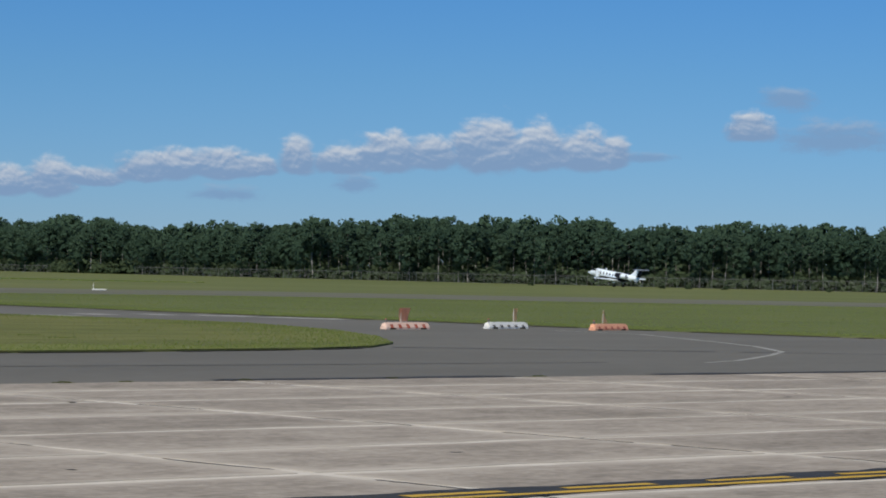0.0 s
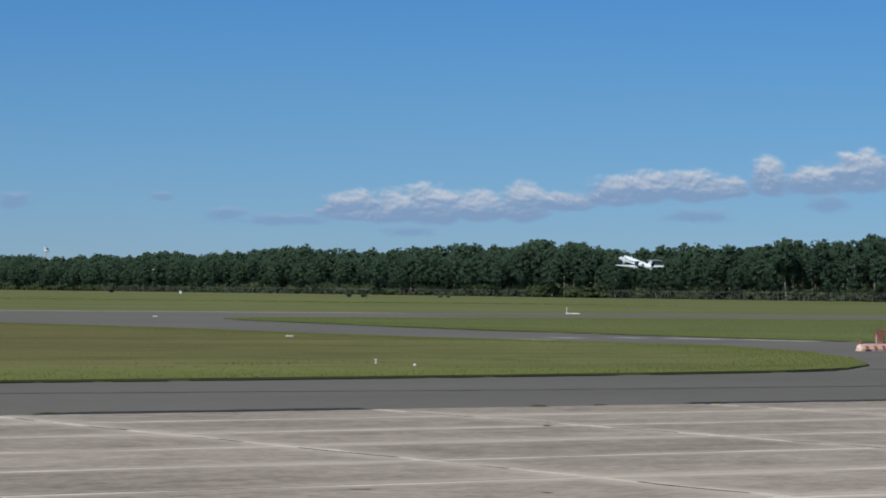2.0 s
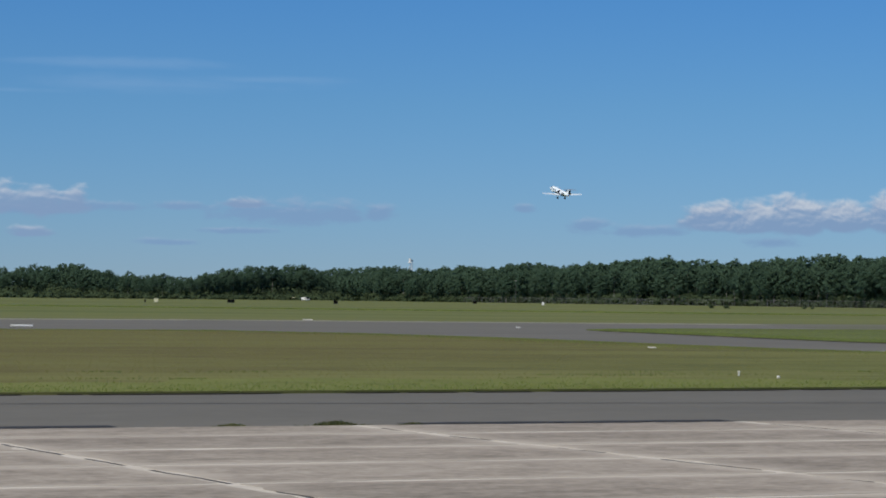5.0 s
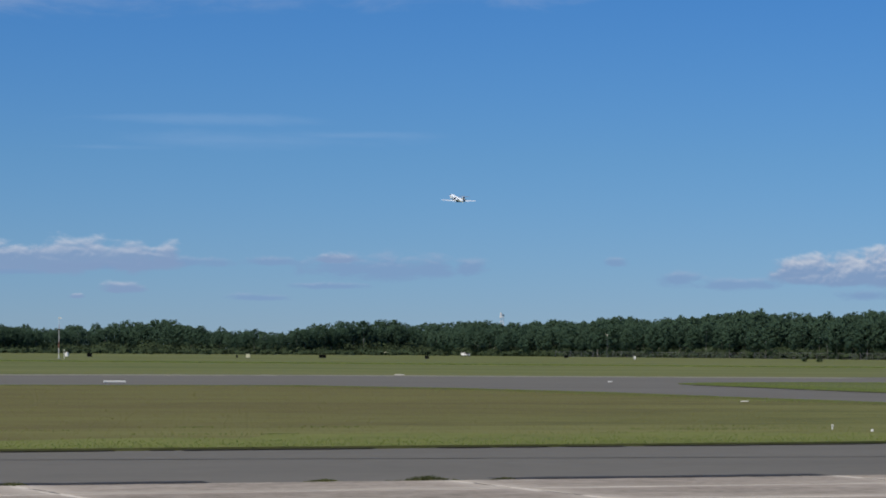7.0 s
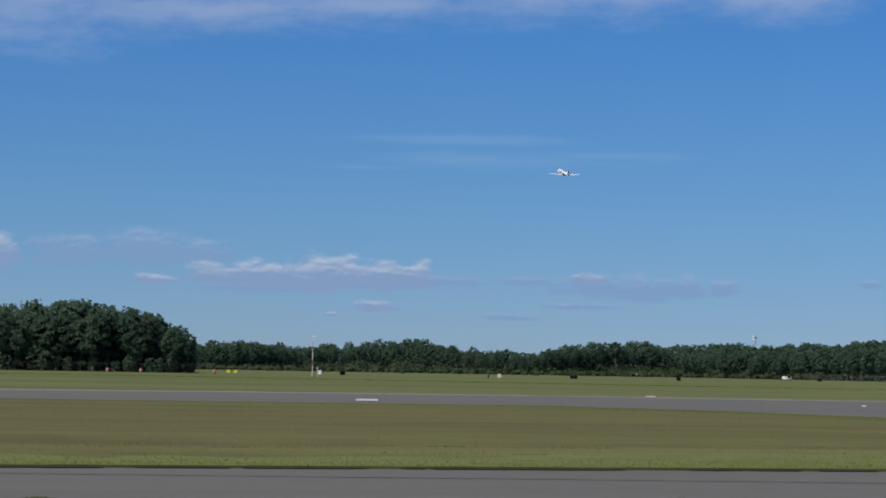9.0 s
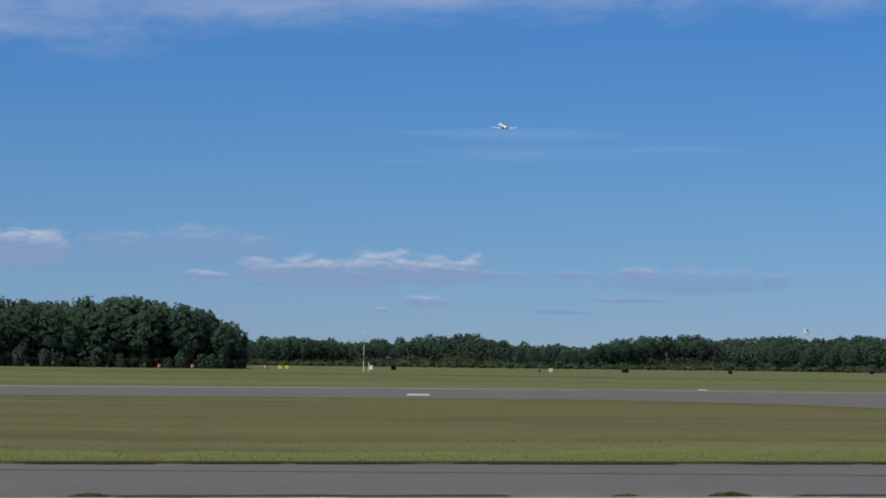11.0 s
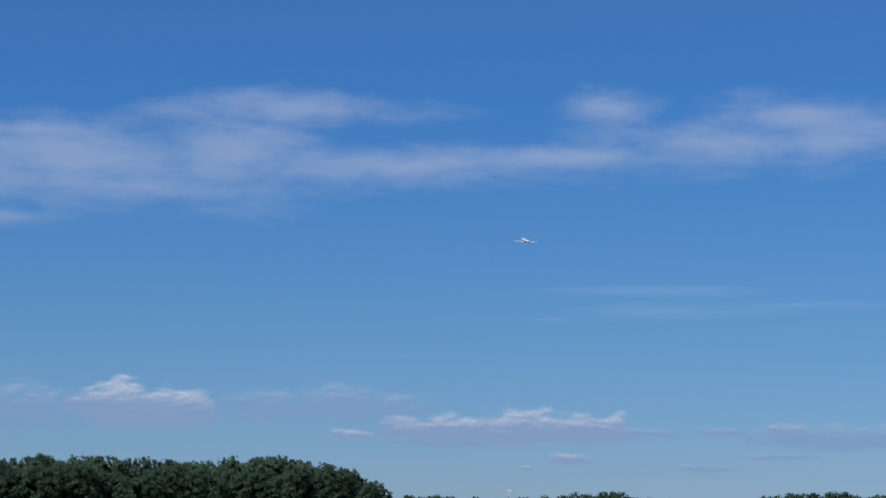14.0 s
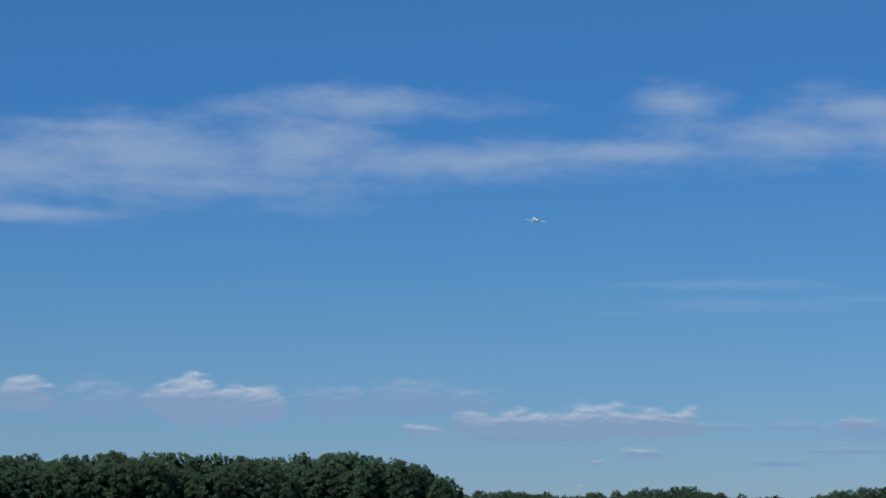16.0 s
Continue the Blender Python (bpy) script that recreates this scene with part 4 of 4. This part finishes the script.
for az in (36.33, 36.16, 32.53, 31.82, 30.25):
    build_marker_barrel(az, 755, MAST_RED, 1.15)


def build_mast():
    root = thing("weather_mast", at_bearing(28.15, 655), "slim red and white weather mast with instruments at its foot", "mast")
    n = 7
    for k in range(n):
        part("mast_section", rod((0, 0, 1.4 * k), (0, 0, 1.4 * (k + 1)), .11 - .008 * k, .10 - .008 * k, 8), MAST_RED if k in (2, 5) else WHITE, root)
    part("wind_vane", box(.9, .05, .22, (.2, 0, 9.95), .02), WHITE, root)
    part("anemometer", rod((0, 0, 9.8), (0, 0, 10.3), .05), GALV, root)
    part("base_plate", box(.9, .9, .15, (0, 0, .05), .03), GALV, root)
    box_ = thing("instrument_cabinet", at_bearing(27.98, 655), "white instrument cabinet on legs beside the weather mast", "cabinet")
    part("body", box(.8, .6, 1.0, (0, 0, 1.1), .04), WHITE, box_)
    part("hood", box(.9, .7, .08, (0, 0, 1.64), .02), WHITE, box_)
    for x in (-.3, .3):
        part("leg", rod((x, 0, -.1), (x, 0, .62), .04), GALV, box_)
    rain = thing("rain_gauge", at_bearing(28.04, 652), "pale rain gauge post beside the weather mast", "instrument")
    part("post", rod((0, 0, -.1), (0, 0, 2.1), .07), WHITE, rain)
    part("funnel", rod((0, 0, 2.0), (0, 0, 2.35), .1, .22, 10), WHITE, rain)


build_mast()


def build_lattice(az, dist, tall):
    root = thing("beacon_tower", at_bearing(az, dist), "distant white beacon tower rising over the trees", "tower")
    legs = [(x, y) for x in (-1, 1) for y in (-1, 1)]
    for x, y in legs:
        part("leg", rod((x * 1.4, y * 1.4, -.5), (x * .6, y * .6, tall - 2), .12, .1, 6), WHITE, root)
    for k in range(6):
        z = 2 + k * (tall - 5) / 6
        f = 1.4 - .8 * z / (tall - 2)
        b = bmesh.new()
        for (x0, y0), (x1, y1) in (((-1, -1), (1, -1)), ((1, -1), (1, 1)), ((1, 1), (-1, 1)), ((-1, 1), (-1, -1))):
            rod((x0 * f, y0 * f, z), (x1 * f * .95, y1 * f * .95, z + 2.6), .06, sides=4, bm=b)
        part("brace", b, WHITE, root)
    part("platform", box(2.6, 2.6, .3, (0, 0, tall - 2), .05), WHITE, root)
    part("beacon_drum", rod((-.5, 0, tall - 1.8), (-.5, 0, tall + .5), .6, .5, 12), WHITE, root)
    part("beacon_lamp", box(.8, .8, .9, (.8, 0, tall - .9), .1), NAVY, root)


build_lattice(18.66, 1500, 23.5)


def build_pole():
    root = thing("floodlight_pole", at_bearing(16.39, 1166), "slim pale floodlight pole before the wood", "lamp post")
    part("pole", rod((0, 0, -.2), (0, 0, 9.6), .08, .06), GALV, root)
    part("crossarm", box(.8, .1, .1, (0, 0, 9.5), .02), GALV, root)
    for x in (-.25, .25):
        part("floodlight", box(.3, .25, .3, (x, -.1, 9.7), .05), PALE_PLASTIC, root)


build_pole()


def build_van(az, dist, long, tall, mat, label):
    root = thing("van", at_bearing(az, dist), label, "van", turn=az)
    secs = []
    for y in (-.95, -.9, .9, .95):
        k = .97 if abs(y) > .92 else 1
        secs.append([(-long / 2 * k, y, .45), (long / 2 * k, y, .45), (long / 2 * k, y, tall * .55), (long * .38 * k, y, tall * .60), (long * .25 * k, y, tall * k), (-long / 2 * k, y, tall * k)])
    part("body", loft(secs), mat, root)
    part("windscreen", box(.9, 1.6, .05, (long * .315, 0, tall * .8), .01, m=pose(0, 0, 0, 0, 52, 0)), WINDOW_DARK, root)
    for x in (-long * .3, long * .32):
        for y in (-.85, .85):
            w = part("wheel", rod((x, y - .1, .35), (x, y + .1, .35), .35, sides=14), RUBBER, root)
            part("hub", rod((x, y - .11, .35), (x, y + .11, .35), .18, sides=10), CHROME, w)
    part("side_window", box(long * .2, 1.92, tall * .22, (long * .12, 0, tall * .74), .02), WINDOW_DARK, root)
    return root


van = build_van(20.9, 1200, 4.2, 1.6, WHITE, "white van driving along the far side of the field")
build_van(21.15, 1345, 3.6, 1.5, SIGN_CREAM, "pale utility van parked before the distant wood")


def build_slab_marker(x, y, long, wide, turn, label, post=False, thick=.12):
    root = thing("runway_marker", (x, y, .03 if y > 60 else .085), label, "marker", turn=turn)
    part("board", box(long, wide, thick, (0, 0, .03 + thick / 2), thick * .2), PALE_PLASTIC if "weathered" in label else WHITE, root)
    part("skid", box(long * .9, wide * .5, .05, (0, 0, .02)), GALV, root)
    if post:
        part("post", rod((-long * .42, 0, .1), (-long * .42, 0, .62), .035, .03), WHITE, root)
        part("post_cap", rod((-long * .42, 0, .61), (-long * .42, 0, .68), .05, .03), PALE_PLASTIC, root)


build_slab_marker(-32.4, 251, 1.35, .7, 8, "low white marker board with an upright post by the runway", True)
build_slab_marker(-78.6, 154.5, 1.45, .8, 27, "low white marker board beside the taxiway")
build_slab_marker(-87.1, 228.5, .9, .4, 21, "low weathered white marker board beside the taxiway", thick=.07)
build_slab_marker(-26.6, 111.2, .34, .3, 14, "small white block in the dry grass", thick=.06)
build_slab_marker(-54.2, 185, .32, .3, 16, "small pale block on the asphalt", thick=.08)


def build_stake(x, y, tall, label, ball):
    root = thing("marker_stake", (x, y, .08), label, "marker")
    part("stake", rod((0, 0, -.05), (0, 0, tall), .025, .022), WHITE, root)
    if ball:
        b = bmesh.new()
        bmesh.ops.create_icosphere(b, subdivisions=2, radius=.045, matrix=Matrix.Translation((0, 0, tall)))
        part("knob", b, WHITE, root)
    else:
        part("cap", rod((0, 0, tall), (0, 0, tall + .03), .045, .02), PALE_PLASTIC, root)


build_stake(-14.5, 70.7, .11, "short white marker stake in the grass", False)
build_stake(-13.1, 69.0, .03, "small white knob of a marker in the grass", True)


def build_weed(x, y, size, seed):
    rng = np.random.default_rng(seed)
    root = thing("weed", (x, y, .04), "clump of green weeds in the pavement joint", "weed", "weeds along the apron's edge")
    n = int(300 * size)
    px, py = rng.normal(0, .34 * size, n), rng.normal(0, .07, n)
    c, s = math.cos(radians(41)), math.sin(radians(41))
    tall = .09 * size * np.exp(-(px / (.5 * size)) ** 2) + .015
    part("leaves", tufts(px * c - py * s, px * s + py * c, 0 * px, tall, .035, rng), LEAF_WEED, root)
    b = bmesh.new()
    for a in (rng.normal(0, .2 * size),):
        rod((a * c, a * s, 0), (a * c + rng.normal(0, .06), a * s, .17 * size * rng.uniform(.6, 1)), .008, .004, 4, b)
    part("stalk", b, LEAF_OAK, root)


for x, size in ((-14.6, .7), (-15.9, .4), (-13.6, .3), (-6.6, .25), (-5.6, .2), (-3.6, .3), (-.9, .2), (2.0, .25), (-19.6, .35), (-22.2, .6), (-23.4, .35)):
    build_weed(x, edge_y(x) + .1, size, int(abs(x) * 10))


# ---- the concrete apron, slab by slab ----
def cross(h, d):
    """Where a long joint (y = h + 0.87 x) meets a cross joint (y = d - x)."""
    x = (d - h) / 1.87
    return x, h + .87 * x


def strip(pts, width, z, jitter, rng):
    """A thin uneven band along a line on the ground."""
    b = bmesh.new()
    rows = []
    for (x0, y0), (x1, y1) in zip(pts, pts[1:]):
        L = math.hypot(x1 - x0, y1 - y0)
        nx, ny = -(y1 - y0) / L, (x1 - x0) / L
        n = max(1, int(L / .5))
        for i in range(n + ((x1, y1) == tuple(pts[-1]))):
            t = i / n
            o, w = rng.normal(0, jitter), width * rng.uniform(.7, 1.2) / 2
            x, y = x0 + (x1 - x0) * t, y0 + (y1 - y0) * t
            rows.append([b.verts.new((x + nx * (o + s * w), y + ny * (o + s * w), z)) for s in (-1, 1)])
    for r, s in zip(rows, rows[1:]):
        b.faces.new((r[0], s[0], s[1], r[1]))
    return b


PALE_EDGE = surface("pale_grit", [(.20, .19, .15), (.30, .29, .24)], 0.3, 0.9, coords="World")
# near-black colour for the shade line painted along the turf's edge
RIM_SHADE = surface("dark_rim_shade", [(.02, .02, .012), (.045, .043, .026)], 0.8, 0.95, coords="World")


def build_apron():
    rng = np.random.default_rng(8)
    base = tagged(part("apron", slab_of([(90, edge_y(90)), (-120, edge_y(-120)), (-80, -160), (160, -20)], .044, .3), SEALANT), "weathered grey-beige concrete apron with pale joints", "apron", kind="structure")
    H = [52.2] + [LONG_FIRST - LONG_STEP * k for k in range(0, 16)]
    D = [CROSS_FIRST + CROSS_STEP * k for k in range(-10, 9)]
    for h1, h0 in zip(H, H[1:]):
        for d0, d1 in zip(D, D[1:]):
            mid = cross((h0 + h1) / 2, (d0 + d1) / 2)
            az = math.degrees(math.atan2(-mid[0], mid[1]))
            if mid[1] < 6 or not -25 < az < 55:
                continue
            gh, gd = rng.uniform(.09, .19), rng.uniform(.09, .2)
            gh2 = rng.uniform(.09, .19)
            corners = [cross(h0 + gh, d0 + gd), cross(h0 + gh, d1 - gd), cross(h1 - gh2, d1 - gd), cross(h1 - gh2, d0 + gd)]
            ragged = []
            for (x0, y0), (x1, y1) in zip(corners, corners[1:] + corners[:1]):
                for i in range(7):
                    w = .045 if i else 0
                    ragged.append((x0 + (x1 - x0) * i / 7 + rng.normal(0, w), y0 + (y1 - y0) * i / 7 + rng.normal(0, w)))
            part("slab", slab_of(ragged, .05 + rng.uniform(-.0015, .0015), .03), CONCRETE, base)
    # dark open cracks along the cross joints, in broken lengths
    for d in D:
        a, b_ = cross(H[0], d), cross(H[-1], d)
        t = .02
        while t < .95:
            n = rng.uniform(.012, .05)
            p, q = [(a[0] + (b_[0] - a[0]) * k, a[1] + (b_[1] - a[1]) * k) for k in (t, t + n)]
            if p[1] > 8 and -22 < math.degrees(math.atan2(-p[0], p[1])) < 50:
                part("crack", strip([p, q], .06, .0475, .03, rng), CRACK, base)
            t += n + rng.uniform(.008, .05)
    # the black seam against the asphalt, missing in places
    for x0, x1 in ((-46, -38), (-34, -26), (-22, -17.4), (-13.8, -9.3), (-4.1, 1.5), (4.6, 15), (19, 28)):
        part("seam", strip([(x0, edge_y(x0) + .3), (x1, edge_y(x1) + .3)], .62, .054, .05, rng), CRACK, base)
    # dark oil spots and spalled hollows
    for x, y, long, wide, z in ((-3.65, 26.4, .08, .14, .0535), (.19, 30.2, .12, .14, .0535), (-5.5, 39.8, .1, .2, .0535), (-5.54, 26.3, .18, .08, .0535), (6.1, 46.6, .14, .2, .0535)):
        part("oil_spot", strip([(x - long / 2, y - long * .3), (x, y), (x + long / 2, y + long * .3)], wide, z, .02, rng), CRACK, base)
    # yellow double line on its black ground
    part("line_border", strip([(-30, 24.15 - 26.1), (30, 24.15 + 26.1)], .86, .056, .015, rng), BLACK_PAINT, base)
    part("yellow_line", strip([(-30, 23.78 - 26.1), (30, 23.78 + 26.1)], .17, .060, .006, rng), YELLOW_PAINT, base)
    x = -9.3
    while x < 20:
        part("yellow_line", strip([(x, 24.22 + .87 * x), (x + .9, 24.22 + .87 * (x + .9))], .17, .060, .006, rng), YELLOW_PAINT, base)
        x += 1.5
    edge = [(-48, 245), (-73, 231), (-94, 221), (-110, 203), (-127, 170), (-160, 140)]
    part_line = part("pale_verge", strip(edge, 9.0, .035, .05, rng), PALE_EDGE)
    tagged(part_line, "pale strip of dry grass and grit along the far taxiway", "verge", kind="structure")
    # shade where the turf's edge meets the asphalt, painted as dark strips, broken here and there
    def walk_rim(poly, first, last, wide=.5):
        for (x0, y0), (x1, y1) in zip(poly[first:last], poly[first + 1:last + 1]):
            L = math.hypot(x1 - x0, y1 - y0)
            t = rng.uniform(0, 1)
            while t < L - .5:
                n = min(rng.uniform(1.2, 7), L - t)
                p, q = [(x0 + (x1 - x0) * k / L, y0 + (y1 - y0) * k / L) for k in (t, t + n)]
                tagged(part("turf_rim", strip([p, q], wide, .05, .05, rng), RIM_SHADE), "dark painted shade line where turf meets asphalt", "verge", kind="structure")
                t += n + rng.uniform(.1, 1.6)
    walk_rim(NEAR_ISLAND, 1, 8)
    walk_rim(MID_ISLAND, 8, 17, 1.2)
    # seams, patches and faded paint on the taxiway
    def lay(name, pts, w, mat, label, z=.034):
        tagged(part(name, strip(pts, w, z, .02, rng), mat), label, "paint" if mat is FADED_PAINT else "seam", kind="structure")
    lay("asphalt_seam", [(-44, 30.5), (-23, 44.6), (-8.1, 54.6), (4, 64.5)], .16, CRACK, "thin dark joint in the taxiway's asphalt")
    lay("asphalt_seam", [(-1.4, 74.2), (7.9, 76.3)], .35, CRACK, "dark sealed crack in the asphalt")
    lay("asphalt_seam", [(8.6, 76.4), (13, 77.2)], .3, CRACK, "dark sealed crack in the asphalt")
    lay("faded_line", [(4.2, 103), (7.4, 98.5), (9.0, 90), (9.9, 83.9), (10.0, 78), (9.3, 74.4)], .22, FADED_PAINT, "faded pale guide line curving on the asphalt")
    lay("faded_line", [(9.3, 74.4), (7.7, 68.4), (6.6, 66.0)], .18, FADED_PAINT, "faded pale guide line curving on the asphalt")
    for x0, y0, x1, y1 in ((-18.6, 110.9, -17.4, 111.8), (-16.9, 113.4, -16.2, 114.4), (-16.2, 118.7, -14.9, 119.6), (-13.6, 121.0, -12.4, 122.0), (-11.5, 122, -8.5, 121), (-8, 120.5, -4, 118.5)):
        lay("pale_patch", [(x0, y0), ((x0 + x1) / 2, (y0 + y1) / 2), (x1, y1)], 2.6, FADED_PAINT, "pale worn paint patch on the far taxiway")


build_apron()

# seconds, bearing, height angle, nose up, bank
FLIGHT = [
    (0.0, -3.70, 0.074, 7.0, 0.0),
    (0.5, -0.92, 0.155, 8.0, 0.0),
    (1.0, 1.60, 0.285, 9.0, 0.0),
    (1.5, 3.89, 0.459, 10.5, 0.0),
    (2.0, 6.00, 0.662, 12.0, 0.0),
    (2.5, 7.94, 0.936, 12.5, 0.0),
    (3.0, 9.68, 1.213, 13.0, 0.0),
    (3.5, 11.28, 1.480, 13.5, 0.0),
    (4.0, 12.78, 1.784, 14.0, 0.0),
    (4.5, 14.16, 2.068, 14.0, 0.0),
    (5.0, 15.46, 2.350, 13.9, 0.0),
    (5.2, 15.94, 2.464, 13.9, 0.0),
    (7.3, 20.22, 3.511, 13.7, 0.0),
    (7.5, 20.59, 3.628, 13.7, 0.0),
    (8.0, 21.37, 3.866, 13.7, 0.0),
    (8.5, 22.11, 4.105, 13.6, 0.0),
    (9.0, 22.82, 4.327, 13.6, 0.0),
    (11.5, 25.73, 5.353, 13.4, 0.0),
    (12.0, 26.21, 5.524, 13.3, 0.0),
    (12.5, 26.63, 5.688, 13.3, 0.0),
    (13.0, 27.08, 5.820, 13.2, 0.0),
    (13.5, 27.45, 5.964, 13.2, 0.6),
    (14.0, 27.82, 6.085, 13.2, 1.2),
    (14.5, 28.17, 6.222, 13.1, 1.9),
    (15.0, 28.50, 6.296, 13.1, 2.7),
    (15.5, 28.82, 6.367, 13.0, 3.5),
    (16.0, 29.11, 6.422, 13.0, 4.3),
]


def motions():
    """The take-off run's last metres and the climb, along a straight line 362 m from the camera."""
    along = Vector((-math.sin(radians(42)), math.cos(radians(42)), 0))
    across = Vector((math.sin(radians(48)), math.cos(radians(48)), 0))
    rows = []
    for t, az, el, pitch, bank in FLIGHT:
        d = 362 / math.cos(radians(az + 48))
        p = across * 362 + along * (362 * math.tan(radians(az + 48)))
        rows.append((t, pose(p.x, p.y, EYE + d * math.tan(radians(el)), bank, -pitch, 132)))
    walk(jet, rows)
    # the wheels are drawn up once the jet climbs
    for leg, x, y in gear:
        down = pose(x, y, -.5)
        up = pose(x, y, -.5, math.copysign(82, -y), 0, 0) if y else pose(x, y, -.42, 0, 82, 0)
        walk(leg, [(0, down), (5.5, down), (7.1, up), (16, up)])
    # the van keeps to the far perimeter road, left to right
    rows = []
    for t in range(17):
        az = 24.6 - .737 * t
        x, y, z = at_bearing(az, 1250 - 20 * t)
        rows.append((t, pose(x, y, z, 0, 0, -36)))
    walk(van, rows)


motions()
